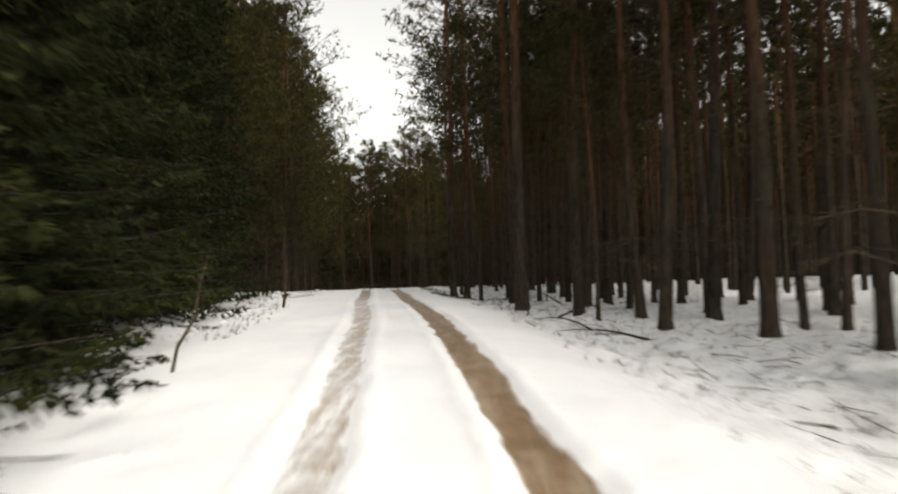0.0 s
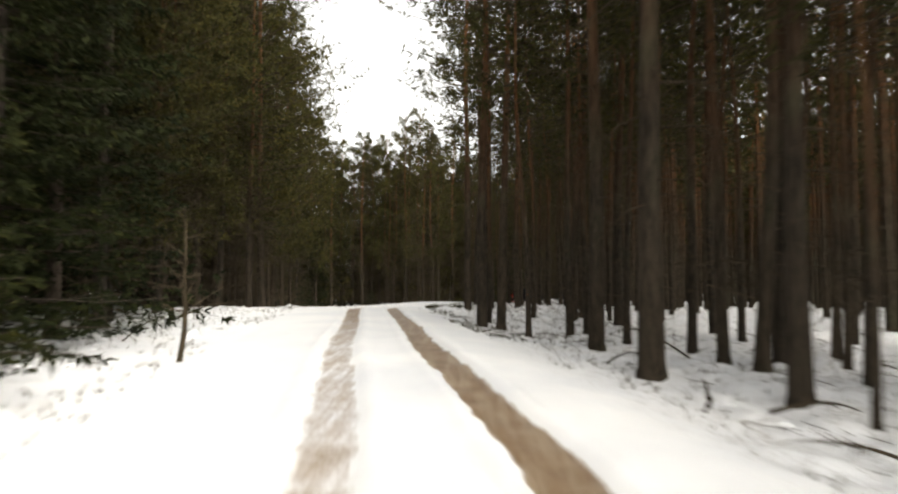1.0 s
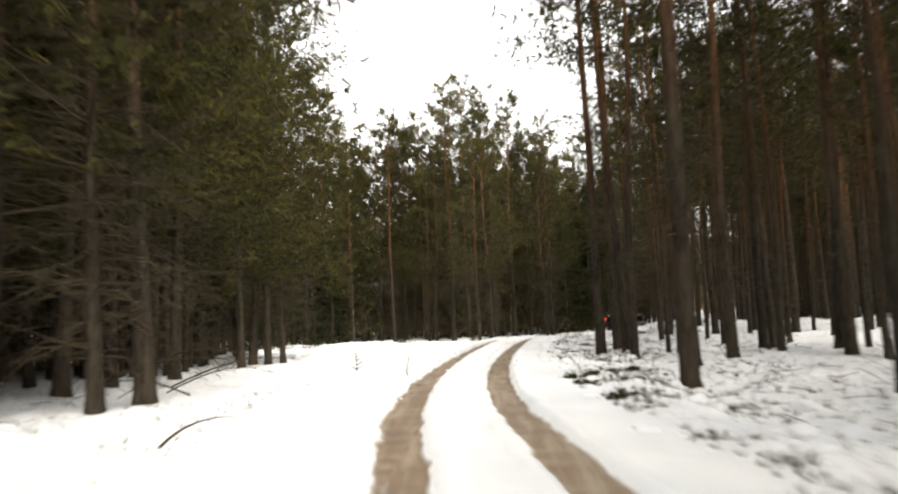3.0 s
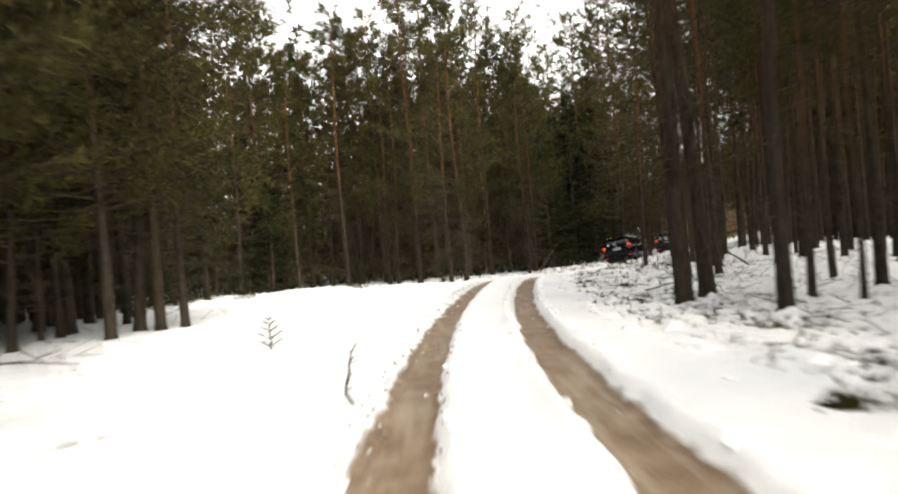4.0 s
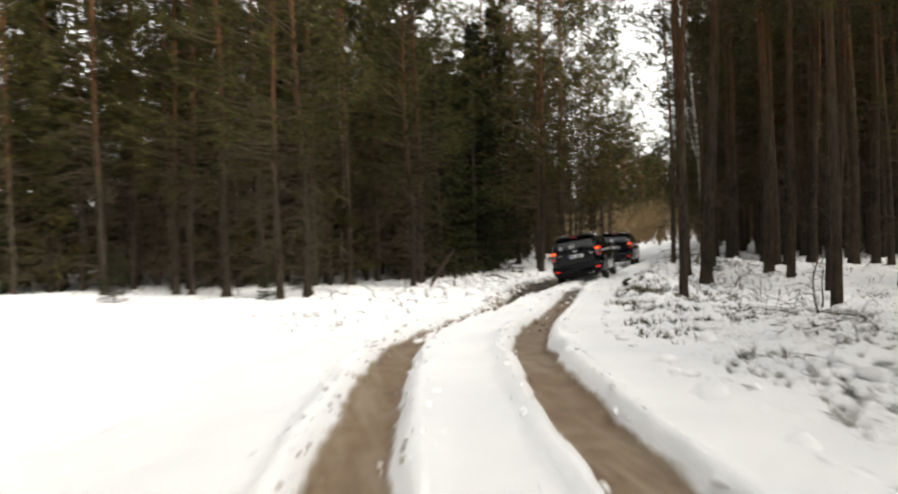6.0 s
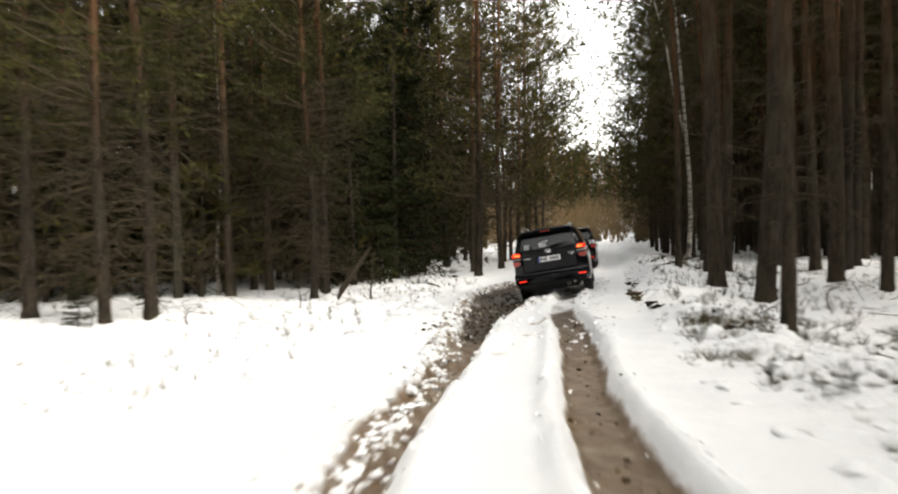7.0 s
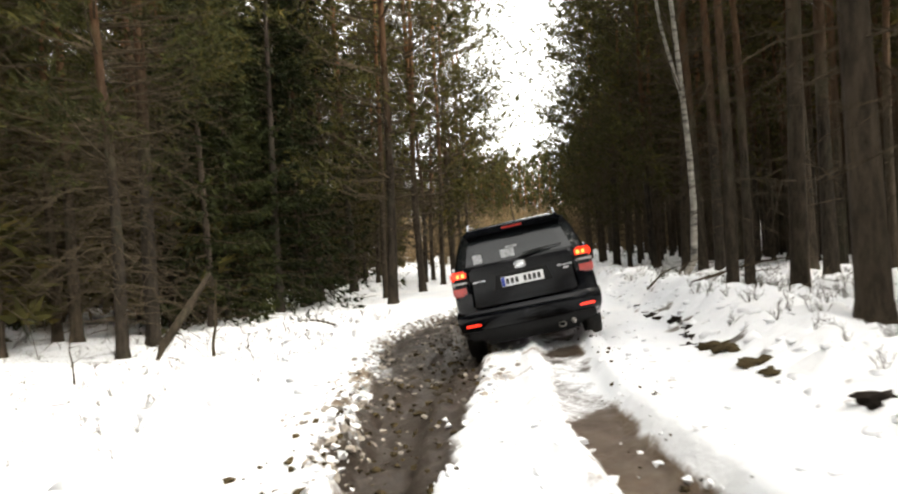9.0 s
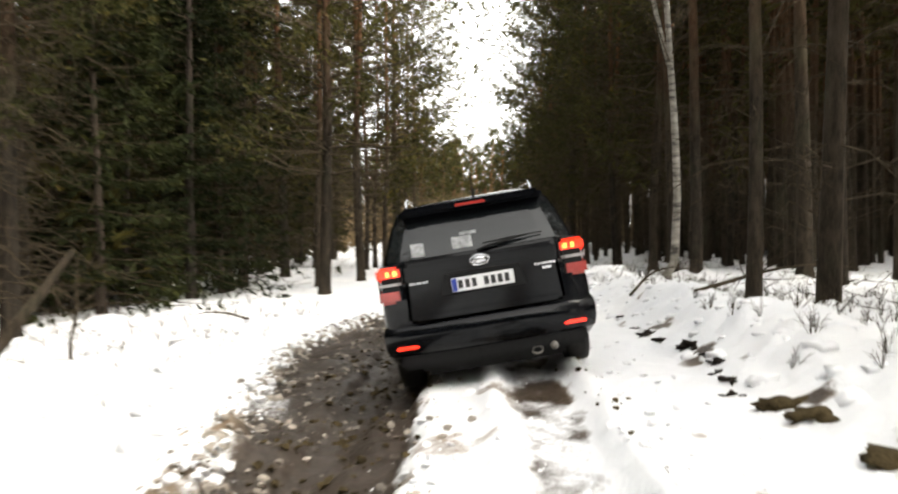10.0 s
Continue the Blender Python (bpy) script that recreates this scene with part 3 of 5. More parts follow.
for k, (h, r, c) in enumerate([(19, 0.15, 4.6), (17.5, 0.14, 3.9), (20, 0.17, 5.4)]):
    DRY.append(as_thing("pine_tree", pine(90 + k, h, r, c, 120, 3.0, 9, 0.24, dead=170, dead_from=0.7, dead_reach=2.3), (M_BARK, M_DEAD, M_PINE),
                        "Scots pine full of dry brown lower branches", "tree", "pines at the clearing"))
AIRY = []
for k, (h, r, c) in enumerate([(18, 0.13, 2.6), (16.5, 0.12, 3.2), (17.5, 0.14, 2.2)]):
    AIRY.append(as_thing("airy_pine", pine(110 + k, h, r, c, 62, 3.9, 7, 0.24, dead=36, dead_from=1.0, dead_reach=2.4), (M_BARK, M_DEAD, M_PINE),
                         "open-crowned Scots pine with long level branches", "tree", "pines where the track leaves the clearing"))
for k, (h, r, f, w) in enumerate([(13, 0.14, 0.5, 2.5), (10, 0.11, 0.3, 2.1), (15, 0.17, 0.9, 2.7)]):
    SPRUCES.append(as_thing("spruce_tree", spruce(50 + k, h, r, f, w), (M_SPRUCE_BARK, M_DEAD, M_SPRUCE),
                            "dense dark green spruce with branches down to the snow", "tree", "spruces along the track"))
FINE_SPRUCES = []
for k, (h, r, f, w) in enumerate([(13, 0.13, 0.4, 2.6), (11, 0.11, 0.3, 2.4)]):
    FINE_SPRUCES.append(as_thing("spruce_tree", spruce(55 + k, h, r, f, w, 0.22, 13, 0.19), (M_SPRUCE_BARK, M_SPRUCE_BARK, M_SPRUCE),
                                 "dense dark green spruce leaning over the snow verge", "tree", "spruces along the track"))
SMALL_SPRUCE = as_thing("spruce_sapling", spruce(60, 2.6, 0.035, 0.25, 0.8, 0.2, 4, 0.13, 0.03), (M_SPRUCE_BARK, M_DEAD, M_SPRUCE),
                        "small young spruce standing in snow", "tree", "young spruces")
BIRCHES.append(as_thing("birch_tree", birch(70, 15, 0.09, 0.32, True), (M_BIRCH, M_DEAD, None), "slender bare birch with white bark", "tree", "birches"))
BIRCHES.append(as_thing("birch_tree", birch(71, 12, 0.07, 0.25), (M_BIRCH, M_DEAD, None), "thin bare birch with white bark", "tree", "birches"))

used = set()
stand = []


def plant(kinds, k, x, y, size=1.0, turn=None, lean=0.0):
    """Sets tree k of its kind at x, y on the ground."""
    ob = kinds[k % len(kinds)]
    turn = (x * 97.3 + y * 57.1) % 360 if turn is None else turn
    m = pose(x, y, float(ground_z(x, y)[0]) - 0.03, 0, lean, 0) @ pose(0, 0, 0, 0, 0, turn) @ Matrix.Diagonal((size, size, size, 1))
    stand.append((x, y))
    if ob.name in used:
        return copy_thing(ob, m)
    used.add(ob.name)
    ob.matrix_basis = m
    return ob


# pines by the tracks: x, y, girth
RIGHT_START = [(8.31, 16.81, 1), (7.3, 19.21, 1.05), (9.65, 20.86, 1), (8.93, 21.36, .8), (5.82, 21.48, 1.1), (4.78, 24.37, .6), (5.95, 24.53, .9), (8.02, 25.23, 1),
               (4.46, 25.62, .9), (6.24, 27.25, .8), (3.01, 27.68, 1.15), (9.98, 28.15, 1), (6.55, 28.54, .8), (5.17, 28.69, .9), (6.13, 30.2, 1), (8.55, 29.93, .9)]
RIGHT_MIDDLE = [(5.15, 30.6, .8), (3.1, 33.05, 1), (4.28, 35.22, .8), (6.9, 35.66, 1), (1.96, 37.25, .75), (3.17, 37.52, 1.1), (3.9, 38.98, .7), (6.09, 39.97, 1),
                (0.74, 40.1, .9), (1.36, 40.25, 1), (1.1, 42.9, .5), (4.26, 43.68, .9), (3.0, 46.02, .8), (4.97, 46.26, 1), (10.45, 47.05, 1), (5.53, 52.13, 1)]
RIGHT_BEND = [(0.52, 52.56, 1.15), (1.81, 57.25, 1.1), (8.83, 59.08, 1), (3.44, 59.28, .9), (1.12, 60.8, 1.05), (2.42, 60.97, .5), (2.63, 63.1, .5), (0.75, 64.6, 1.1), (7.27, 66.75, 1),
              (2.04, 66.98, 1.2), (2.05, 68.9, 1.05), (3.56, 73.06, 1), (4.15, 76.11, .95), (7.15, 81.43, 1), (6.01, 87.22, .95)]
RIGHT_END = [(8.71, 90.84, 1.1), (9.15, 92.86, 1.15), (11.6, 92.1, .9), (13.25, 93.48, 1), (15.35, 92.95, 1), (17.2, 93.4, 1), (10.54, 96.25, .85), (12.26, 96.55, .95), (12.85, 98.2, .9),
             (22.36, 103.21, 1), (23.88, 106.18, 1), (18.4, 104.8, .9), (20.4, 108.6, 1), (16.2, 99.2, .9), (19.0, 99.8, 1)]
for k, (x, y, g) in enumerate(RIGHT_START + RIGHT_MIDDLE + RIGHT_BEND + RIGHT_END):
    plant(AIRY if k in (43, 44) else PINES, k * 2 + (k // 5), x, y, g, None, -1.2 if x > 0 and 50 < y < 80 else 0)
plant(BIRCHES, 0, 14.81, 102.11, 1.0, -28)
plant(BIRCHES, 1, -0.64, 107.3, 1.0)
plant(BIRCHES, 1, 9.9, 123.0, 1.0)
plant(BIRCHES, 1, 7.6, 118.0, 1.0)
LEFT_EDGE = [(-10.14, 41.27), (-12.28, 47.75), (-11.21, 48.43), (-10.47, 49.09), (-9.45, 50.35), (-9.2, 51.6), (-12.33, 56.83), (-14.98, 56.11), (-15.33, 64.75), (-13.33, 74.41), (-12.9, 75.5),
             (-14.2, 74.9), (-15.9, 78.07), (-20.78, 72.76), (-13.6, 71.2), (-15.2, 69.0), (-16.4, 74.0), (-14.8, 66.3), (-17.6, 76.6), (-18.4, 70.8), (-17.2, 81.6), (-13.4, 61.6), (-15.8, 61.0),
             (-19.5, 79.5), (-17.0, 64.5), (-19.2, 84.5)]
for k, (x, y) in enumerate(LEFT_EDGE):
    plant((FINE_EDGE if k % 2 else DRY) if k < 12 else EDGE, k, x, y, (1.0, 1.15, 1.05, 1.1)[k % 4])
CLEARING = [(-3.45, 98.85), (-2.46, 99.51), (-5.5, 101.47), (-7.8, 104.8), (-7.1, 104.2), (-4.28, 106.96), (-10.08, 108), (2.18, 103.73), (2.87, 105.82), (-0.26, 106.7), (3.03, 108.9), (1.24, 108.98),
            (0.75, 110), (-1.68, 112.94), (8.72, 115.52), (-0.25, 117.69), (-1.13, 118.53), (12.45, 121.81), (12.0, 124.06), (19.1, 128.06), (16.11, 129.01), (17.6, 131.5)]
for k, (x, y) in enumerate([(-14.5, 106.2), (-12.4, 108.6), (-10.8, 105.6), (-13.0, 111.6), (-9.4, 110.4), (-5.4, 108.2), (-6.9, 112.8), (-3.6, 114.6), (-8.2, 107.2), (-15.8, 112.4), (-11.2, 114.2)]):
    plant(DRY, k, x, y, (0.95, 1.1, 1.0)[k % 3])
for k, (x, y) in enumerate([(-17.8, 79.2), (-18.6, 82.0), (-19.9, 82.8), (-20.6, 86.2), (-18.9, 77.4), (-21.4, 80.4), (-22.6, 84.4), (-20.2, 88.6), (-23.6, 87.4), (-16.9, 75.8), (-24.4, 82.0), (-22.2, 77.6)]):
    plant(DRY if k % 3 else FINE_EDGE, k, x, y, (1.25, 1.1, 1.35)[k % 3])
for k, (x, y) in enumerate([(-18.4, 104.4), (-16.8, 106.6), (-20.2, 107.5), (-22.6, 102.8), (-24.0, 97.0), (-26.0, 100.0)]):
    plant(EDGE, k, x, y, (1.3, 1.2)[k % 2])
for k, (x, y) in enumerate(CLEARING):
    plant(AIRY if k > 19 else DRY, k, x, y, (0.95, 1.15, 1.05, 0.9)[k % 4])
for k, (sa, ua) in enumerate([(111, -4.6), (114, -5.4), (117, -4.4), (120.5, -4.9), (124, -4.3), (127, -5.6), (131, -4.4), (135, -4.8), (139, -4.5), (144, -4.6),
                             (112, 5.4), (115.5, 4.9), (119, 5.6), (122, 4.8), (125.5, 4.6), (129, 5.0), (133, 4.5), (137, 5.1), (142, 4.6), (147, 4.8)]):
    xa, ya = np.interp(sa, LS, LX), np.interp(sa, LS, LY)
    plant((AIRY if k % 3 else FINE_EDGE) if ua < 0 else FINE_EDGE if k % 3 else DRY, k, xa + 0.866 * ua, ya - 0.5 * ua, (1.15, 1.05, 1.2, 1.1)[k % 4] if ua < 0 else (0.95, 0.8, 1.05, 0.75)[k % 4])
SPRUCE_STAND = [(-3.7, 8.9), (-4.3, 12.4), (-5.6, 15.6), (-6.2, 18.6), (-6.6, 21.8), (-7.3, 24.6), (-8.0, 28.2), (-3.9, 6.3), (-8.6, 31.5), (-7.7, 10.5), (-8.2, 14.2), (-9.0, 17.8), (-9.4, 22.8), (-10.6, 27.0),
                (-9.3, 35.2), (-11.8, 32.5), (4.6, 109.6), (6.1, 113.9), (-22.5, 88.0), (-16.9, 108.4), (-8.6, 112.6), (-20.5, 93.5), (-22.4, 98.0), (-19.8, 101.2), (-22.0, 105.5), (-16.2, 105.2), (-14.2, 110.2), (-19.0, 111.0), (-12.2, 112.4),
                (-24.8, 94.4), (-25.5, 102.5), (-6.4, 109.8), (-3.2, 111.4), (-23.4, 91.0), (-18.2, 107.0), (7.2, 113.0), (8.4, 114.8), (5.3, 111.4), (9.6, 117.0), (4.3, 112.6), (6.9, 115.6)]
for k, (x, y) in enumerate(SPRUCE_STAND):
    plant(FINE_SPRUCES if k < 8 else SPRUCES, k, x, y, (1, 0.85, 1.1, 0.95)[k % 4])
for x, y, g in ((-16.5, 97.5, 1.0), (-18.0, 90.5, 1.2), (-9.5, 101.2, 0.8), (-2.7, 104.0, 0.7), (3.6, 110.5, 1.0), (-3.9, 98.0, 0.5)):
    plant([SMALL_SPRUCE], 0, x, y, g)


def open_sky(x, y):
    """Open land that shows through the trees where the track leaves the clearing."""
    return 13 < math.degrees(math.atan2(x - 3, y - 90)) < 24 and math.hypot(x - 3, y - 90) > 62


def wooded(x, y):
    """Where more trees grow, and of which kind."""
    s, u = along(x, y)
    s, u = s[0], u[0]
    if u > 0:
        return "pine" if u > (6.2 if s < 80 else 5.5) else ""
    if y < 60 and s < 70:
        return ("spruce" if y < 36 else "edge") if u < -7.5 else ""
    line = np.interp(x, [-40, -20, -10, -5, 2, 8, 18, 24, 40], [110, 109, 109, 104, 107.5, 118, 133, 146, 176])
    if y > line and u < -6:
        return "dry"
    if y < 100 and x < np.interp(y, [60, 75, 90, 96], [-14.0, -16.5, -22, -24]):
        return "spruce" if int(x * 7 + y * 3) % 5 < 2 else "edge"
    return ""


rng = np.random.default_rng(3)
fill = {"dry": 0, "pine": 0, "edge": 0, "spruce": 0}
for tries in range(9000):
    s, u = rng.uniform(-2, 150), rng.choice([-1, -1, 1]) * rng.uniform(4, 27)
    cx, cy = np.interp(s, LS, LX), np.interp(s, LS, LY)
    tx, ty = np.interp(s + 1, LS, LX) - cx, np.interp(s + 1, LS, LY) - cy
    n = math.hypot(tx, ty)
    x, y = cx + ty / n * u, cy - tx / n * u
    kind = wooded(x, y)
    limit = {"dry": 60, "pine": 170, "edge": 150, "spruce": 70, "": 0}[kind]
    if not kind or open_sky(x, y) or fill[kind] >= limit or (u > 15 and s < 120) or min((x - a) ** 2 + (y - b) ** 2 for a, b in stand) < (1.5 if kind == "pine" else 1.9) ** 2:
        continue
    fill[kind] += 1
    plant({"dry": DRY, "pine": PINES, "edge": EDGE, "spruce": SPRUCES}[kind], int(rng.integers(0, 12)), x, y, rng.uniform(0.8, 1.15))


def deep_woods(name, label, count, seed, place, crown, tall, thick=3):
    """Many thin trees further in, too many to count."""
    rng = np.random.default_rng(seed)
    wood, green = Shape(), Shape()
    spots = [p for p in (place(rng) for k in range(count)) if p[0] is not None]
    heights = ground_z([p[0] for p in spots], [p[1] for p in spots])
    for (x, y), z in zip(spots, heights):
        h = tall * rng.uniform(0.75, 1.15)
        r = rng.uniform(0.09, 0.17)
        lean = rng.normal(0, 0.25, 2)
        tube(wood, [(x, y, z - 0.3), (x + lean[0] * 0.5, y + lean[1] * 0.5, z + h * 0.5), (x + lean[0], y + lean[1], z + h)], [r * 1.1, r * 0.75, r * 0.12], 5)
        n = 14
        zz = rng.uniform(1.2, crown + 2, n)
        az = rng.uniform(0, 6.283, n)
        a = np.stack([np.full(n, x) + lean[0] * zz / h, np.full(n, y) + lean[1] * zz / h, z + zz], 1)
        sticks(wood, a, a + np.stack([np.cos(az), np.sin(az), rng.normal(0, 0.3, n)], 1) * rng.uniform(0.4, 1.6, (n, 1)), 0.016, 0.005)
        m = 24
        t = rng.uniform(0, 1, m)
        az = rng.uniform(0, 6.283, m)
        ln = (2.3 * (1 - 0.7 * t) * rng.uniform(0.4, 1.1, m))[:, None]
        way = np.stack([np.cos(az), np.sin(az), 0.25 + 0.4 * t], 1)
        a = np.stack([np.full(m, x + lean[0] * 0.8), np.full(m, y + lean[1] * 0.8), z + crown + (h - crown) * t], 1)
        sticks(wood, a, a + way * ln, 0.02, 0.006)
        for q in range(thick):
            c = a + way * ln * rng.uniform(0.3, 1.0, (m, 1)) + rng.normal(0, 0.15, (m, 3))
            blades(green, rng, c, way, 6, 0.65, 0.17, 0.8)
    root = tagged(new(name), label, "forest", kind="stuff")
    for piece, sh, mat in (("trunks", wood, M_BARK), ("crowns", green, M_PINE)):
        tagged(part(piece, sh.mesh(piece, mat), root), kind="stuff")


def beside(lo, hi, s0, s1, anywhere=False):
    def place(rng):
        s, u = rng.uniform(s0, s1), rng.uniform(lo, hi)
        cx, cy = np.interp(s, LS, LX), np.interp(s, LS, LY)
        tx, ty = np.interp(s + 1, LS, LX) - cx, np.interp(s + 1, LS, LY) - cy
        n = math.hypot(tx, ty)
        x, y = cx + ty / n * u, cy - tx / n * u
        if anywhere or u > 0 or (wooded(x, y) and not open_sky(x, y)):
            return x, y
        return None, None
    return place


deep_woods("pine_forest", "deep stand of thin pines beyond the first rows", 560, 5, beside(15, 46, -10, 170), 8.0, 18, 2)
deep_woods("pine_forest", "dense pine forest round the snowy clearing", 560, 6, beside(-46, -14, -5, 92), 1.6, 19, 4)
deep_woods("pine_forest", "pine forest behind the snowy clearing", 150, 16, beside(-46, -8, 92, 165), 5.5, 19, 3)
deep_woods("pine_forest", "tall pines at the far corner of the clearing", 140, 18, lambda rng: (rng.uniform(-50, -20), rng.uniform(90, 140)), 2.4, 20, 4)
deep_woods("pine_forest", "tall dense pines far behind the clearing", 60, 19, beside(-64, -20, 92, 170), 6.5, 20, 4)
deep_woods("spruce_thicket", "low dark young trees between the trunks", 300, 17, beside(-46, -9, 84, 150), 0.3, 4.2, 3)
deep_woods("pine_forest", "pines along the track further on", 110, 7, beside(-22, -5, 150, 215), 3.0, 17)
deep_woods("pine_forest", "pines on the bank further on", 90, 8, beside(6, 22, 130, 215), 4.0, 17)
deep_woods("pine_forest", "low pines closing the track far ahead", 220, 9, beside(-30, 18, 178, 235, True), 1.0, 12)
deep_woods("pine_forest", "close-set thin pines on the bank beyond the birch", 520, 22, beside(8, 46, 104, 190), 6.0, 18, 2)
deep_woods("pine_forest", "far dark pines behind the stand on the bank", 420, 21, beside(44, 95, 20, 190), 3.0, 19, 2)

# tan thicket of bare bushes where the track is lost from sight
rng = np.random.default_rng(77)
thicket = Shape()
for k in range(420):
    sa, ua = rng.uniform(150, 178), rng.uniform(-15, 15)
    x, y = np.interp(sa, LS, LX) + 0.866 * ua, np.interp(sa, LS, LY) - 0.5 * ua
    a = np.tile([x, y, float(ground_z(x, y)[0]) - 0.1], (9, 1))
    e = a + np.stack([rng.normal(0, 0.7, 9), rng.normal(0, 0.7, 9), rng.uniform(1.5, 5.0, 9)], 1)
    sticks(thicket, a, e, 0.03, 0.008)
    for q in range(3):
        st = a + (e - a) * rng.uniform(0.3, 1, (9, 1))
        sticks(thicket, st, st + rng.normal(0, 0.45, (9, 3)) + [0, 0, 0.4], 0.012, 0.006)
M_TAN = plain("tan_twigs", (0.17, 0.12, 0.065), 0.9, grain=0.3, gloss=0.06)
tagged(new("bare_thicket", thicket.mesh("bare_thicket", M_TAN)), "tan thicket of bare bushes across the far track", "bushes", kind="stuff")


# ---- cars ----
M_PAINT = plain("black_paint", (0.004, 0.0045, 0.006), 0.08, 0.0, 0.0, 0.1, 3, 0.22)
M_PLASTIC = plain("black_plastic", (0.007, 0.007, 0.0075), 0.5, grain=0.2, scale=30, gloss=0.2)
M_TYRE = plain("tyre_rubber", (0.013, 0.012, 0.011), 0.85, grain=0.35, scale=18)
M_RIM = plain("alloy", (0.30, 0.30, 0.31), 0.35, 0.9, grain=0.2)
M_CHROME = plain("chrome", (0.72, 0.73, 0.75), 0.12, 1.0, grain=0.04)
M_DARKGLASS = plain("tinted_glass", (0.010, 0.012, 0.013), 0.04, 0.0, 0.1, 0.1, 2, 0.4)
M_REDLIT = glowing("lit_tail_lamp", (1.0, 0.03, 0.008), 0.3, (0.45, 0.02, 0.01))
M_CORE = glowing("lit_bulb", (1.0, 0.22, 0.04), 1.0, (0.6, 0.1, 0.03))
M_RED = plain("red_lens", (0.36, 0.035, 0.03), 0.16, 0, 0.8)
M_CLEAR = plain("clear_lens", (0.36, 0.34, 0.34), 0.12, 0, 0.8)
# reflector is no lamp: the light it throws back is put in as emission
M_REFLECT_GLOW = glowing("red_reflector_glow", (1.0, 0.03, 0.012), 0.28, (0.5, 0.03, 0.02))
M_PLATE = plain("plate_white", (0.72, 0.73, 0.74), 0.4, grain=0.05)
# grey of the pale shapes seen in the rear window
M_PALE_PATCH = plain("pale_patch_grey", (0.30, 0.31, 0.32), 0.5, grain=0.3, scale=20)
M_BLUE = plain("plate_blue", (0.02, 0.05, 0.32), 0.4)
M_INK = plain("plate_ink", (0.02, 0.02, 0.02), 0.5)
M_BRIGHT = plain("steel", (0.35, 0.33, 0.30), 0.4, 0.8, grain=0.25)


def loft(rings, close_ends=True):
    """A skin over closed rings of equal count."""
    s = Shape()
    rings = np.asarray(rings, float)
    n, k = rings.shape[:2]
    f = []
    for i in range(n - 1):
        for j in range(k):
            q = (j + 1) % k
            f += [(i * k + j, i * k + q, (i + 1) * k + q), (i * k + j, (i + 1) * k + q, (i + 1) * k + j)]
    v = rings.reshape(-1, 3)
    if close_ends:
        v = np.concatenate([v, rings[0].mean(0)[None], rings[-1].mean(0)[None]])
        f += [(n * k, (j + 1) % k, j) for j in range(k)]
        f += [(n * k + 1, (n - 1) * k + j, (n - 1) * k + (j + 1) % k) for j in range(k)]
    s.add(v, f)
    return s


def block(name, mat, x0, x1, y0, y1, z0, z1, bevel=0.012, taper=0.0):
    """A box with rounded edges, drawn in at its top by taper."""
    bm = bmesh.new()
    bmesh.ops.create_cube(bm, size=1.0)
    for v in bm.verts:
        t = taper if v.co.z > 0 else 0
        v.co = Vector(((x0 + x1) / 2 + v.co.x * (x1 - x0 - 2 * t), (y0 + y1) / 2 + v.co.y * (y1 - y0), (z0 + z1) / 2 + v.co.z * (z1 - z0)))
    bmesh.ops.bevel(bm, geom=bm.edges[:], offset=bevel, segments=2, affect="EDGES")
    me = bpy.data.meshes.new(name)
    bm.to_mesh(me)
    bm.free()
    me.materials.append(mat)
    return me


def rounded(hw, y0, y1, z, r, k=6):
    """A rounded rectangle seen from above."""
    pts = []
    for cx, cy, a0 in ((hw - r, y1 - r, 0), (-hw + r, y1 - r, 90), (-hw + r, y0 + r, 180), (hw - r, y0 + r, 270)):
        for j in range(k + 1):
            a = radians(a0 + 90 * j / k)
            pts.append((cx + r * math.cos(a), cy + r * math.sin(a), z))
    return pts


CABIN_Z = [1.00, 1.10, 1.20, 1.32, 1.44, 1.54, 1.61, 1.655, 1.68, 1.69]
CABIN_W = [0.855, 0.845, 0.822, 0.785, 0.742, 0.70, 0.66, 0.60, 0.50, 0.30]
CABIN_REAR = [-2.275, -2.255, -2.225, -2.18, -2.125, -2.07, -2.02, -1.95, -1.80, -1.5]
CABIN_FRONT = [1.30, 1.12, 0.95, 0.74, 0.53, 0.33, 0.16, 0.0, -0.2, -0.5]


def cabin(z, values):
    return float(np.interp(z, CABIN_Z, values))


def sheet(points, mat, name, thick=0.006):
    """A thin curved panel from a grid of points, with thickness along y or x."""
    g = np.asarray(points, float)
    a, b = g.shape[:2]
    du, dv = np.gradient(g, axis=0), np.gradient(g, axis=1)
    nrm = unit(np.cross(du, dv))
    both = np.concatenate([(g + nrm * thick * 0.5).reshape(-1, 3), (g - nrm * thick * 0.5).reshape(-1, 3)])
    i = np.arange(a * b).reshape(a, b)
    p, q, r, t = i[:-1, :-1].ravel(), i[:-1, 1:].ravel(), i[1:, 1:].ravel(), i[1:, :-1].ravel()
    o = a * b
    f = np.concatenate([np.stack([p, q, r], 1), np.stack([p, r, t], 1), np.stack([p, r, q], 1) + o, np.stack([p, t, r], 1) + o])
    rim = np.concatenate([i[0, :], i[1:, -1], i[-1, -2::-1], i[-2:0:-1, 0]])
    nxt = np.roll(rim, -1)
    f = np.concatenate([f, np.stack([rim, nxt, nxt + o], 1), np.stack([rim, nxt + o, rim + o], 1)])
    s = Shape()
    s.add(both, f)
    return s.mesh(name, mat, False)


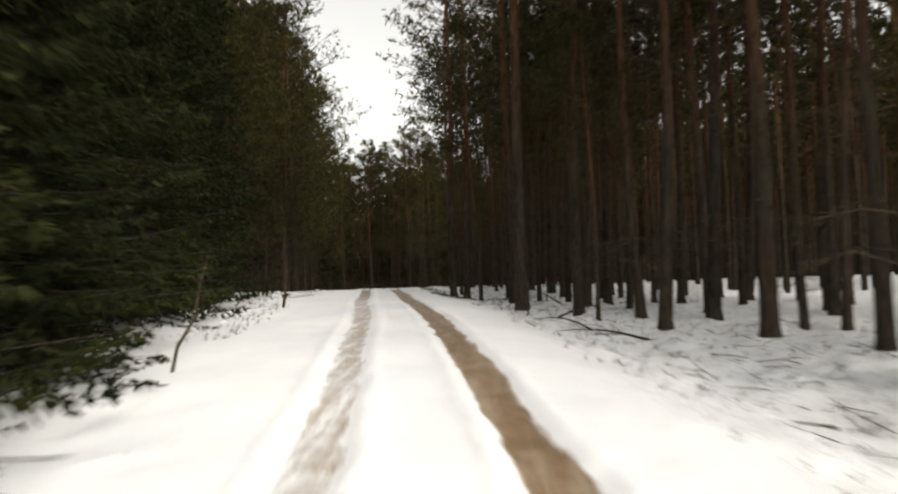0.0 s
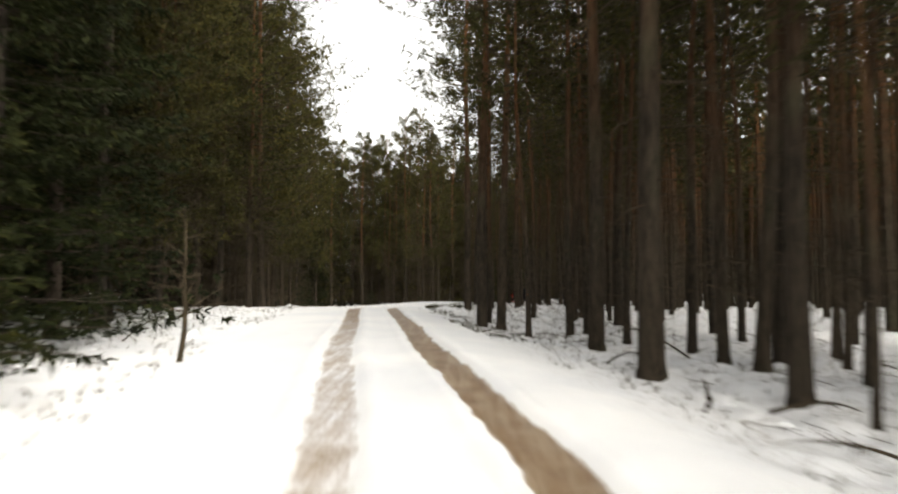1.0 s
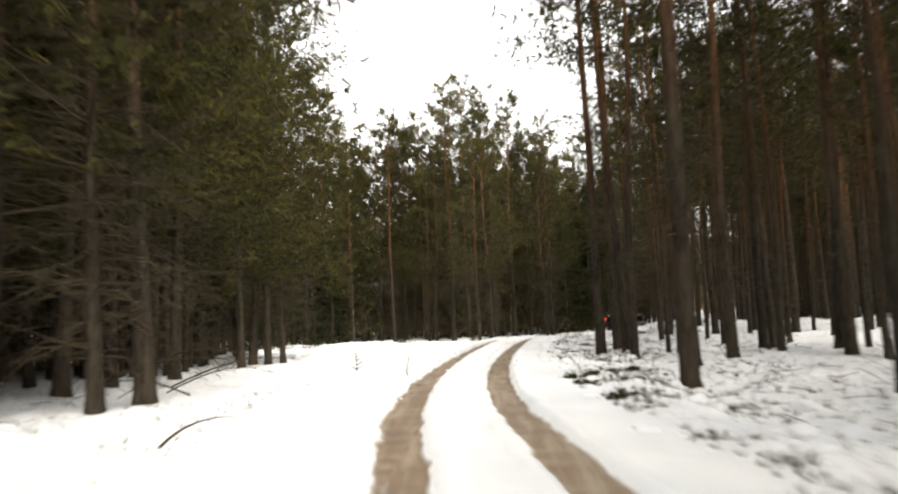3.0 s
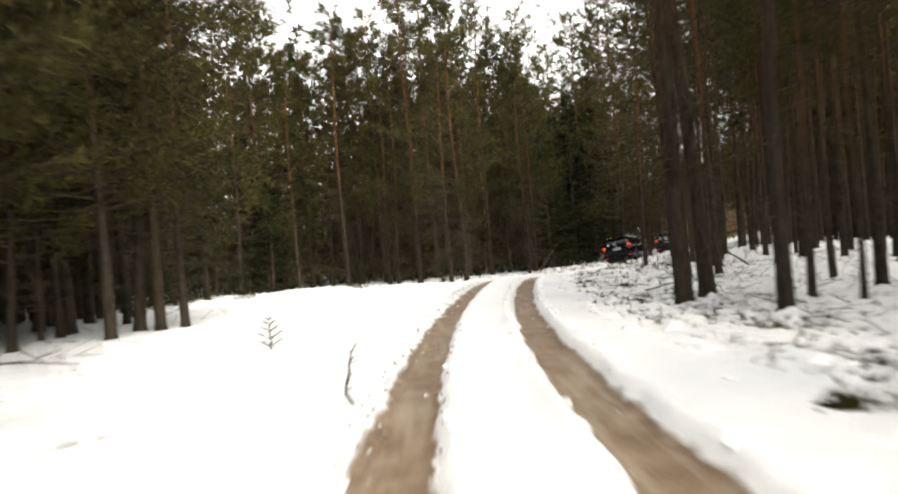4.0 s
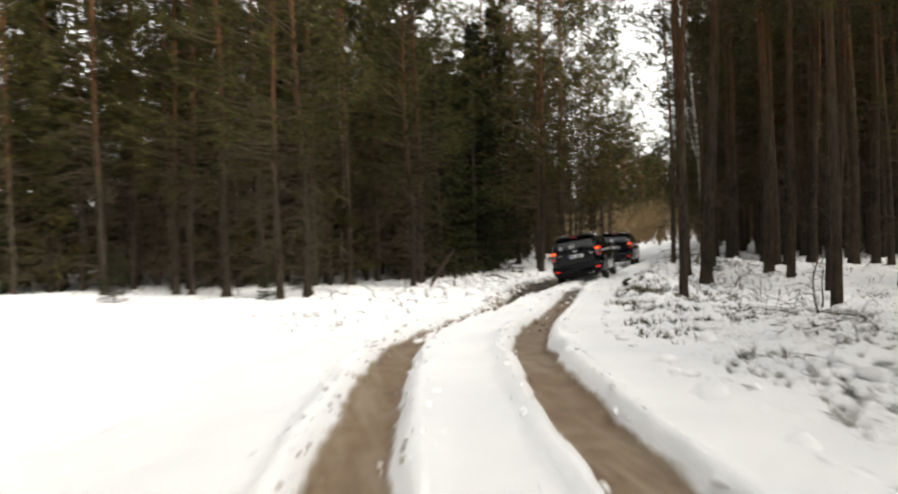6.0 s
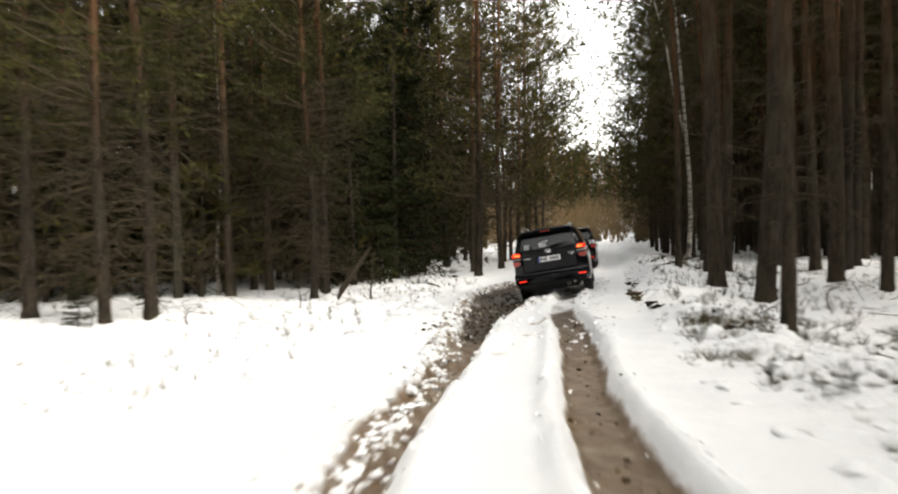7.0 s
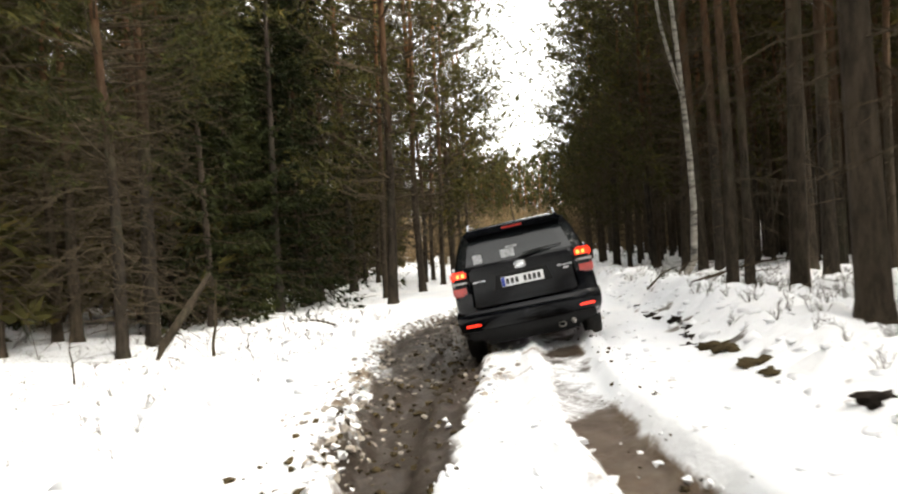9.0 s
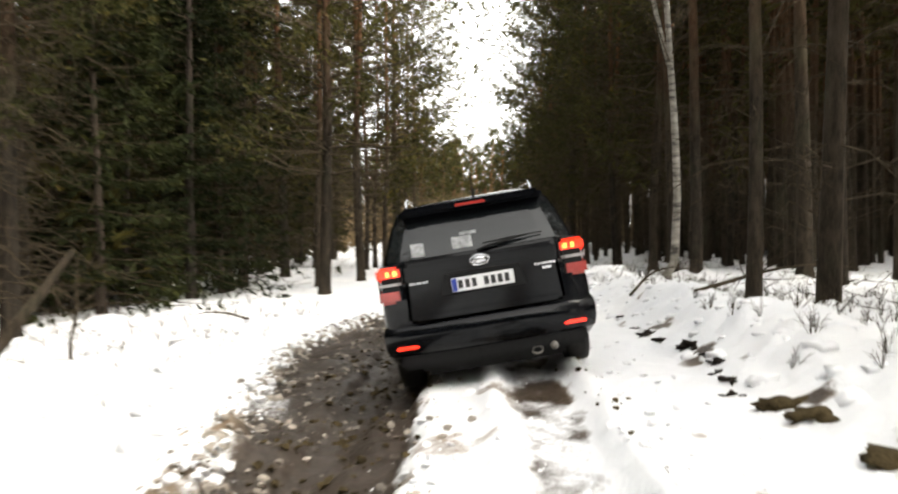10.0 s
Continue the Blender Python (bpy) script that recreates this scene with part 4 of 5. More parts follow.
def wheel_parts(parent, x, y, side):
    tyre = Shape()
    prof = [(0.215, -0.085), (0.24, -0.105), (0.30, -0.112), (0.335, -0.10), (0.345, -0.05), (0.345, 0.05), (0.335, 0.10), (0.30, 0.112), (0.24, 0.105), (0.215, 0.085)]
    n = 28
    rings = [[(r * 0 + w, r * math.cos(a), r * math.sin(a)) for r, w in prof] for a in np.linspace(0, 2 * math.pi, n, endpoint=False)]
    rings.append(rings[0])
    tyre = loft(rings, False)
    wheel = part("wheel", tyre.mesh("tyre", M_TYRE, True), parent, "muddy black tyre on an alloy rim", pose(x, y, 0.345))
    rim = loft([[(side * w, r * math.cos(a), r * math.sin(a)) for a in np.linspace(0, 2 * math.pi, 24, endpoint=False)] for r, w in ((0.215, 0.0), (0.215, 0.08), (0.19, 0.09), (0.18, 0.05), (0.05, 0.06), (0.045, 0.075), (0.01, 0.075))])
    spokes = rim
    for k in range(5):
        a = 2 * math.pi * k / 5
        c, s = math.cos(a), math.sin(a)
        ring = lambda r, w: [(side * q, r * c - e * s, r * s + e * c) for q, e in ((0.055, -w), (0.085, -w), (0.085, w), (0.055, w))]
        spokes.join(loft([ring(0.04, 0.03), ring(0.12, 0.022), ring(0.195, 0.03)]))
    part("rim", spokes.mesh("rim", M_RIM, False), wheel, "grey five-spoke alloy rim")


def build_car(label):
    car = tagged(new("estate_car"), label, "car", "cars on the track")
    # lower body, with wheel arches
    ys = np.unique(np.concatenate([[-2.315, -2.30, -2.27, -2.2, -2.05], np.linspace(-1.82, -0.88, 15), np.linspace(-0.6, 0.7, 5), np.linspace(0.86, 1.80, 15), [1.95, 2.1, 2.2, 2.25, 2.28]]))
    rings = []
    for y in ys:
        w = np.interp(y, [-2.315, -2.30, -2.27, -2.2, -2.0, 1.6, 2.0, 2.2, 2.28], [0.74, 0.80, 0.845, 0.872, 0.893, 0.893, 0.86, 0.78, 0.66])
        zt = np.interp(y, [-2.3, 1.2, 1.7, 2.1, 2.2, 2.28], [1.03, 1.03, 1.0, 0.90, 0.84, 0.72])
        zb = np.interp(y, [-2.315, -2.2, -1.9, 1.9, 2.28], [0.52, 0.40, 0.27, 0.27, 0.40])
        dy = min(abs(y + 1.35), abs(y - 1.33))
        za = max(zb, 0.345 + math.sqrt(max(0.0, 0.40**2 - dy**2)) if dy < 0.40 else zb)
        half = [(0.0, zb), (0.5, zb), (0.57, za), (w - 0.07, za), (w - 0.012, za + 0.05), (w, max(0.62, za + 0.08)), (w, max(0.78, za + 0.1)), (w - 0.012, max(0.9, za + 0.12)), (w - 0.05, zt - 0.02), (w - 0.11, zt), (0.3, zt + 0.012)]
        rings.append([(x, y, z) for x, z in half] + [(-x, y, z) for x, z in half[::-1][:-1]])
    part("body", loft(rings).mesh("body", M_PAINT, True), car, "glossy black lower body splashed with snow")
    top = loft([rounded(w, a, b, z, min(0.2, w * 0.6)) for z, w, a, b in zip(CABIN_Z, CABIN_W, CABIN_REAR, CABIN_FRONT)])
    roof = part("cabin", top.mesh("cabin", M_PAINT, True), car, "black roof and pillars")
    # glass
    grid = []
    for z in np.linspace(1.21, 1.515, 7):
        hw = cabin(z, CABIN_W)
        row = []
        for t in np.linspace(-1, 1, 15):
            x = t * (hw - 0.045)
            edge = max(0.0, abs(x) - (hw - 0.2)) / 0.2
            row.append((x, cabin(z, CABIN_REAR) - 0.008 + 0.2 * (1 - math.sqrt(max(0.0, 1 - min(edge, 1) ** 2))), z))
        grid.append(row)
    glass = part("rear_window", sheet(grid, M_DARKGLASS, "rear_window"), car, "dark tinted rear window reflecting the sky")
    for side in (-1, 1):
        for y0, y1, c in ((-1.95, -1.35, 0.12), (-1.28, -0.35, 0.0), (-0.28, 0.62, -0.2)):
            rows = []
            for z in np.linspace(1.08, 1.50, 5):
                f = (z - 1.08) / 0.42
                a, b = y0 + (0.12 * f if c > 0 else 0), y1 + (c * 1.4 * f if c < 0 else 0)
                rows.append([(side * (cabin(z, CABIN_W) + 0.005), y, z) for y in np.linspace(a, b, 6)])
            part("side_window", sheet(rows, M_DARKGLASS, "side_window"), car)
    # pale sheets added on the glass for white shapes seen through it
    for x, z, w, h in ((-0.50, 1.29, 0.055, 0.06), (-0.12, 1.30, 0.085, 0.055), (-0.06, 1.365, 0.07, 0.014)):
        part("sticker", sheet([[(x + a * w, cabin(z + b * h, CABIN_REAR) - 0.013, z + b * h) for a in (-1, -0.4, 0.3, 1)] for b in (-1, -0.2, 0.8)], M_PALE_PATCH, "sticker", 0.002), glass, "pale patch added on the rear window for white shapes seen in it")
    part("spoiler", block("spoiler", M_PAINT, -0.63, 0.63, -2.19, -1.85, 1.565, 1.645, 0.03, 0.03), car, "black roof spoiler")
    part("brake_light", block("brake_light", M_RED, -0.13, 0.13, -2.2, -2.17, 1.595, 1.62, 0.006), car, "narrow unlit red brake light")
    gate = part("tailgate", block("tailgate", M_PAINT, -0.66, 0.66, -2.345, -2.24, 0.685, 1.185, 0.03, 0.03), car, "glossy black tailgate")
    part("tailgate_ledge", block("tailgate_ledge", M_PAINT, -0.6, 0.6, -2.362, -2.33, 0.70, 0.755, 0.012), gate)
    part("plate_recess", block("plate_recess", M_PLASTIC, -0.37, 0.37, -2.353, -2.33, 0.865, 1.06, 0.01, 0.05), gate)
    plate = part("number_plate", block("number_plate", M_PLATE, -0.26, 0.26, -2.366, -2.352, 0.895, 1.01, 0.004), car, "white number plate with a blue strip")
    part("plate_strip", block("plate_strip", M_BLUE, -0.257, -0.215, -2.3695, -2.364, 0.90, 1.005, 0.002), plate)
    for x in (-0.185, -0.128, -0.071, 0.03, 0.087, 0.144, 0.201):
        part("plate_bar", block("plate_bar", M_INK, x - 0.019, x + 0.019, -2.3695, -2.364, 0.918, 0.988, 0.002), plate)
    part("plate_trim", block("plate_trim", M_PAINT, -0.36, 0.36, -2.362, -2.34, 1.055, 1.085, 0.006), gate, "glossy black strip over the plate")
    badge = Shape()
    a = np.linspace(0, 2 * math.pi, 25)
    tube(badge, np.stack([0.078 * np.cos(a), np.full(25, -2.352), 1.128 + 0.042 * np.sin(a)], 1), np.full(25, 0.0075), 6)
    badge.join(loft([[(0.06 * math.cos(t) * q, -2.346 - d, 1.128 + 0.03 * math.sin(t) * q) for t in a[:-1]] for q, d in ((1, 0), (0.9, 0.006), (0.2, 0.008))]))
    part("badge", badge.mesh("badge", M_CHROME, True), gate, "oval chrome badge")
    for x0, n in ((-0.60, 6), (0.44, 7)):
        for j in range(n):
            part("badge_bar", block("badge_bar", M_CHROME, x0 + j * 0.026, x0 + j * 0.026 + 0.018, -2.350, -2.342, 1.005, 1.023, 0.002), gate)
    part("badge_bar", block("badge_bar", M_CHROME, 0.5, 0.575, -2.350, -2.342, 0.968, 0.988, 0.002), gate)
    for side in (-1, 1):
        lo, hi = (0.655, 0.872) if side > 0 else (-0.872, -0.655)
        lamp = part("tail_lamp", block("tail_lamp", M_PLASTIC, lo, hi, -2.325, -2.03, 0.865, 1.19, 0.03, 0.012), car, "tail lamp with lit red top and clear middle")
        for nm, m, z0, z1, ins in (("lit_lens", M_REDLIT, 1.07, 1.18, 0.02), ("clear_lens", M_CLEAR, 1.0, 1.068, 0.02), ("red_lens", M_RED, 0.875, 0.998, 0.02)):
            a, b = (lo + 0.02, hi + 0.008 - ins * 0.5) if side > 0 else (lo - 0.008 + ins * 0.5, hi - 0.02)
            lens = part(nm, block(nm, m, a, b, -2.34 + ins * 0.3, -2.06, z0, z1, 0.022), lamp)
            if m is M_REDLIT:
                for x in (0.715, 0.775):
                    part("bulb", block("bulb", M_CORE, side * x - 0.022, side * x + 0.022, -2.3385, -2.32, 1.095, 1.155, 0.008), lamp, "glowing orange bulb")
    bumper = part("rear_bumper", loft([[(x * q, y + (0.10 * abs(x) ** 3), z) for x, y, z in
                  [(t * 0.885, -2.375 + dy, zz) for t in np.linspace(-1, 1, 13)] + [(t * 0.885, -2.12, zz) for t in np.linspace(1, -1, 13)]]
                  for zz, dy, q in ((0.40, 0.10, 0.93), (0.44, 0.03, 0.98), (0.52, 0.0, 1.0), (0.60, 0.0, 1.005), (0.66, 0.015, 1.0), (0.685, 0.05, 0.985))]).mesh("rear_bumper", M_PAINT, True), car, "black rear bumper")
    part("bumper_skirt", block("bumper_skirt", M_PLASTIC, -0.79, 0.79, -2.30, -2.0, 0.30, 0.455, 0.035, 0.0), car, "unpainted plastic bumper skirt")
    for side in (-1, 1):
        x = side * 0.70
        part("reflector", block("reflector", M_REFLECT_GLOW, x - 0.095, x + 0.095, -2.352, -2.30, 0.482, 0.513, 0.008), bumper, "red reflector strip with an added glow")
    pipe = Shape()
    tube(pipe, [(0.5, -1.6, 0.33), (0.5, -2.1, 0.33), (0.5, -2.33, 0.325)], [0.03, 0.032, 0.034], 12)
    part("exhaust_pipe", pipe.mesh("exhaust_pipe", M_BRIGHT, True), car, "stained steel exhaust pipe")
    hook = Shape()
    a = np.linspace(0, 2 * math.pi, 15)
    tube(hook, np.stack([0.36 + 0.045 * np.cos(a), np.full(15, -2.26), 0.30 + 0.03 * np.sin(a)], 1), np.full(15, 0.009), 6)
    part("tow_hook", hook.mesh("tow_hook", M_BRIGHT, True), car)
    part("underbody", block("underbody", M_PLASTIC, -0.62, 0.62, -2.1, 2.0, 0.20, 0.36, 0.04), car)
    axle = Shape()
    tube(axle, [(-0.7, -1.35, 0.33), (0, -1.35, 0.30), (0.7, -1.35, 0.33)], [0.05, 0.09, 0.05], 10)
    part("rear_axle", axle.mesh("rear_axle", M_PLASTIC, True), car)
    wiper = Shape()
    tube(wiper, [(0.0, -2.25, 1.205), (0.12, -2.268, 1.235), (0.42, -2.262, 1.27)], [0.016, 0.012, 0.008], 6)
    tube(wiper, [(0.05, -2.262, 1.255), (0.3, -2.262, 1.268), (0.55, -2.25, 1.272)], [0.007, 0.008, 0.005], 5)
    part("wiper", wiper.mesh("wiper", M_PLASTIC, True), glass, "black rear wiper")
    for side in (-1, 1):
        rail = Shape()
        x = side * 0.56
        tube(rail, [(x, -1.82, 1.655), (x, -1.78, 1.70), (x, -1.68, 1.732), (x, -0.9, 1.745), (x, -0.1, 1.735), (x, 0.02, 1.70), (x, 0.06, 1.65)], [0.022, 0.02, 0.016, 0.016, 0.016, 0.02, 0.022], 8)
        part("roof_rail", rail.mesh("roof_rail", M_CHROME, True), car, "bright roof rail")
        arm = part("door_mirror", block("door_mirror", M_PAINT, side * 1.0 - 0.10, side * 1.0 + 0.10, 0.70, 0.86, 1.06, 1.21, 0.04), car, "black door mirror")
        part("mirror_glass", block("mirror_glass", M_CHROME, side * 1.0 - 0.08, side * 1.0 + 0.08, 0.693, 0.70, 1.08, 1.19, 0.003), arm, "mirror glass reflecting the snow")
        part("mirror_foot", block("mirror_foot", M_PLASTIC, min(side * 0.84, side * 0.93), max(side * 0.84, side * 0.93), 0.76, 0.84, 1.06, 1.12, 0.02), arm)
        for y in (-1.35, 1.33):
            wheel_parts(car, side * 0.775, y, side)
    mast = Shape()
    tube(mast, [(0.05, -1.75, 1.68), (0.05, -1.8, 1.80), (0.05, -1.84, 1.90)], [0.012, 0.006, 0.004], 6)
    part("aerial", mast.mesh("aerial", M_PLASTIC, True), roof)
    return car


def park(car, x, y, heading):
    """Stands the car on the snow at its four wheels."""
    c, s = math.cos(radians(heading)), math.sin(radians(heading))
    pts = []
    for wx in (-0.775, 0.775):
        for wy in (-1.35, 1.33):
            px, py = x + wx * c - wy * s, y + wx * s + wy * c
            pts.append(Vector((px, py, max(float(ground_z(px + dx, py + dy)[0]) for dx in (-0.1, 0, 0.1) for dy in (-0.12, 0, 0.12)) - 0.02)))
    rl, fl, rr, fr = pts
    ahead = ((fl + fr) - (rl + rr)).normalized()
    right = ((rr + fr) - (rl + fl)).normalized()
    up = right.cross(ahead).normalized()
    right = ahead.cross(up)
    mid = (rl + fl + rr + fr) / 4
    m = Matrix((right, ahead, up)).transposed().to_4x4()
    m.translation = mid
    car.matrix_basis = m
    return car


lead = park(build_car("black estate car with lit tail lamps, climbing out of the ruts"), 7.81, 97.56, -29.0)
second = copy_thing(lead, Matrix.Identity(4))
tagged(second, "black estate car further along the snowy track")
park(second, 14.1, 108.8, -30)


# ---- small things on the ground ----
def lay(ob, x, y, lift=0.0, turn=0.0, size=1.0):
    ob.matrix_basis = pose(x, y, float(ground_z(x, y)[0]) + lift, 0, 0, turn) @ Matrix.Diagonal((size, size, size, 1))
    return ob


def bare_branch(seed, length, r, rise, forks):
    rng = np.random.default_rng(seed)
    s = Shape()
    t = np.linspace(0, 1, 9)
    path = np.stack([length * t, 0.10 * length * np.sin(t * 3 + seed) - 0.1 * length * math.sin(seed), rise * np.sin(t * 2.2)], 1)
    tube(s, path, r * (1 - 0.8 * t), 7)
    for k in range(forks):
        f = rng.uniform(0.25, 0.95)
        p = np.array([np.interp(f, t, path[:, j]) for j in range(3)])
        d = unit(np.array([rng.uniform(0.2, 1), rng.normal(0, 0.8), rng.uniform(-0.2, 0.7)]))
        ln = length * rng.uniform(0.12, 0.34)
        q = p + d * ln * 0.5
        e = q + unit(d + rng.normal(0, 0.35, 3)) * ln * 0.5
        tube(s, [p, q, e], [r * 0.4 * (1.1 - f), r * 0.28 * (1.1 - f), 0.003], 5)
        for j in range(3):
            st = p + (e - p) * rng.uniform(0.3, 1)
            sticks(s, st, st + unit(d + rng.normal(0, 0.7, 3)) * ln * 0.3, 0.004, 0.002)
    return s


def fallen(x, y, seed, length, r, rise, forks, turn, lift=0.03, label="dead fallen branch lying on the snow"):
    ob = tagged(new("fallen_branch", bare_branch(seed, length, r, rise, forks).mesh("fallen_branch", M_DEAD)), label, "branch", "fallen branches")
    return lay(ob, x, y, lift, turn)


fallen(-12.6, 57.0, 1, 3.4, 0.05, 0.75, 34, 10, 0.1, "large dead branch with many twigs lying on the snow")
fallen(-12.4, 56.2, 2, 3.0, 0.04, 0.5, 26, 24, 0.1)
fallen(-9.0, 53.2, 22, 1.6, 0.02, 0.35, 24, 200, 0.06)
fallen(-10.0, 54.8, 20, 2.8, 0.022, 0.5, 26, 38, 0.1, "large dead branch with many twigs lying on the snow")
fallen(-9.8, 54.0, 21, 2.2, 0.018, 0.4, 22, 62, 0.08)
fallen(5.0, 19.4, 3, 2.4, 0.035, 0.2, 7, 140)
fallen(4.2, 21.9, 4, 1.5, 0.028, 0.3, 7, 140, 0.05, "thick broken branch sticking out of the snow")
fallen(4.9, 11.4, 5, 1.8, 0.02, 0.1, 6, 160)
fallen(4.4, 33.8, 6, 1.8, 0.03, 0.7, 9, 60)
fallen(-6.8, 46.5, 7, 1.2, 0.02, 0.2, 5, 70)
fallen(6.9, 76.6, 8, 1.7, 0.035, 0.5, 6, 130)
fallen(1.2, 69.4, 9, 2.2, 0.02, 0.25, 6, 10)
fallen(7.3, 106.4, 10, 1.2, 0.03, 0.22, 6, 170)
fallen(10.6, 97.2, 11, 2.6, 0.03, 0.3, 8, -20)
fallen(11.2, 99.1, 12, 2.4, 0.025, 0.35, 8, 15)
fallen(8.6, 89.2, 13, 1.6, 0.018, 0.3, 6, 40)
fallen(-1.6, 98.2, 14, 1.8, 0.025, 0.25, 7, 100)
fallen(2.7, 29.9, 15, 1.6, 0.02, 0.3, 7, -60)
fallen(4.6, 31.0, 16, 1.9, 0.025, 0.6, 8, 200)
fallen(3.8, 25.0, 19, 1.2, 0.035, 0.2, 3, -60)
fallen(-8.4, 38.0, 17, 2.4, 0.03, 0.5, 9, 40)
fallen(-6.9, 31.0, 18, 1.8, 0.02, 0.4, 8, 65)


def sapling(seed, height, r, twigs):
    rng = np.random.default_rng(seed)
    s = Shape()
    line = trunk_line(rng, height, 0.04, 0.03, 7)
    tube(s, np.concatenate([[[line[0, 0], line[0, 1], -0.2]], line]), np.concatenate([[r * 1.2], r * (1 - 0.75 * line[:, 2] / height)]), 6)
    z = rng.uniform(0.25 * height, height * 0.97, twigs)
    a = on_line(line, z)
    az = rng.uniform(0, 6.283, twigs)
    d = np.stack([np.cos(az), np.sin(az), rng.uniform(0.1, 0.9, twigs)], 1)
    ln = (height * 0.32 * (1.15 - z / height) * rng.uniform(0.5, 1.2, twigs))[:, None]
    sticks(s, a, a + d * ln, r * 0.35, r * 0.12)
    for k in range(3):
        st = a + d * ln * rng.uniform(0.3, 0.95, (twigs, 1))
        sticks(s, st, st + unit(d + rng.normal(0, 0.6, (twigs, 3))) * ln * 0.35, r * 0.15, r * 0.07)
    return s


for x, y, h, r, n in ((-4.21, 26.7, 2.3, 0.045, 16), (-5.6, 23.6, 1.9, 0.05, 14), (3.7, 102.3, 1.5, 0.035, 7), (-4.9, 55.3, 0.5, 0.015, 8), (1.4, 101.0, 1.0, 0.02, 6), (2.87, 24.71, 0.4, 0.05, 2),
                      (-6.4, 78.6, 0.4, 0.012, 6), (4.9, 81.0, 0.9, 0.018, 5), (7.2, 83.9, 1.0, 0.02, 6), (10.2, 85.2, 0.9, 0.02, 7)):
    ob = tagged(new("bare_sapling", sapling(int(x * 10 + y) % 97, h, r, n).mesh("bare_sapling", M_DEAD)), "thin bare sapling sticking out of the snow", "sapling", "bare saplings")
    lay(ob, x, y)
top = Shape()
tube(top, [(0, 0, -0.2), (0.01, 0, 0.2), (-0.01, 0.01, 0.62)], [0.016, 0.013, 0.004], 6)
for h, n, ln in ((0.06, 7, 0.2), (0.2, 6, 0.26), (0.34, 5, 0.2), (0.46, 4, 0.13), (0.56, 3, 0.08)):
    for k in range(n):
        a = 6.283 * k / n + h * 9
        e = np.array([math.cos(a) * ln, math.sin(a) * ln, h + ln * 0.55])
        sticks(top, np.array([[0, 0, h]]), e[None], 0.007, 0.004)
        blades(top, np.random.default_rng(k), np.linspace([0, 0, h], e, 5)[1:], np.tile(e - [0, 0, h], (4, 1)), 5, 0.06, 0.007, 0.5)
lay(tagged(new("spruce_seedling", top.mesh("spruce_seedling", M_SPRUCE)), "tiny spruce sticking out of the open snow", "sapling"), -7.42, 63.7)
# leaning dead stem beside the spruces, and a leaning trunk at the clearing
stem = Shape()
tube(stem, [(0, 0, -0.2), (0.12, 0.1, 0.5), (0.42, 0.3, 1.1), (0.5, 0.5, 1.9), (0.7, 0.6, 2.6)], [0.04, 0.036, 0.03, 0.02, 0.008], 7)
sticks(stem, np.array([[0.2, 0.16, 0.7]]), np.array([[0.42, 0.1, 0.86]]), 0.014, 0.006)
lay(tagged(new("dead_stem", stem.mesh("dead_stem", M_DEAD, True)), "crooked dead stem leaning out of the snow", "stem"), -2.5, 13.2, 0, 0, 0.6)
stem = Shape()
tube(stem, [(0, 0, -0.3), (0.25, 0, 0.3), (0.7, 0.05, 0.9), (1.15, 0.1, 1.55)], [0.1, 0.09, 0.075, 0.05], 8)
lay(tagged(new("leaning_trunk", stem.mesh("leaning_trunk", M_BARK, True)), "leaning dead trunk at the edge of the clearing", "trunk"), 2.6, 102.6)


def heath(seed, w, h):
    rng = np.random.default_rng(seed)
    s = Shape()
    c = rng.normal(0, 0.5, (60, 3)) * [w, w * 0.8, 0] + [0, 0, -0.02]
    blades(s, rng, c, np.tile([0.0, 0.0, 1.0], (60, 1)), 7, h * 0.8, 0.008, 0.55)
    return s


def bush(seed, w, h):
    rng = np.random.default_rng(seed)
    s = Shape()
    n = 90
    c = rng.normal(0, 0.34, (n, 3)) * [w, w * 0.7, h * 0.55] + [0, 0, h * 0.32]
    c[:, 2] = np.abs(c[:, 2])
    blades(s, rng, c, rng.normal(0, 0.6, (n, 3)) + [0, 0, 0.8], 14, 0.13, 0.013, 0.75)
    return s


for x, y, w, h, k in ((-1.45, 54.2, 0.5, 0.4, 1), (-1.1, 53.9, 0.4, 0.3, 6), (-1.36, 52.8, 0.45, 0.36, 2), (-1.2, 50.05, 0.5, 0.45, 3), (-0.9, 50.4, 0.4, 0.3, 4), (0.1, 55.8, 0.35, 0.3, 5)):
    ob = tagged(new("juniper_bush", bush(k, w, h).mesh("juniper_bush", M_PINE)), "low dark green bush half buried in snow", "bush", "low bushes")
    lay(ob, x, y, -0.06, 0, 0.6)
for x, y, w, h, k in ((4.8, 87.2, 0.45, 0.34, 11), (4.5, 86.6, 0.4, 0.3, 12), (4.9, 80.7, 0.5, 0.25, 13), (5.35, 81.3, 0.5, 0.25, 14), (3.9, 85.6, 0.36, 0.26, 16), (1.0, 70.9, 0.35, 0.24, 17), (0.4, 67.0, 0.3, 0.22, 18)):
    ob = tagged(new("heather_bush", heath(k, w * 1.5, h).mesh("heather_bush", M_HEATH)), "dry brown heather bush half buried in snow", "bush", "low bushes")
    lay(ob, x, y, 0.0, 0, 0.8)


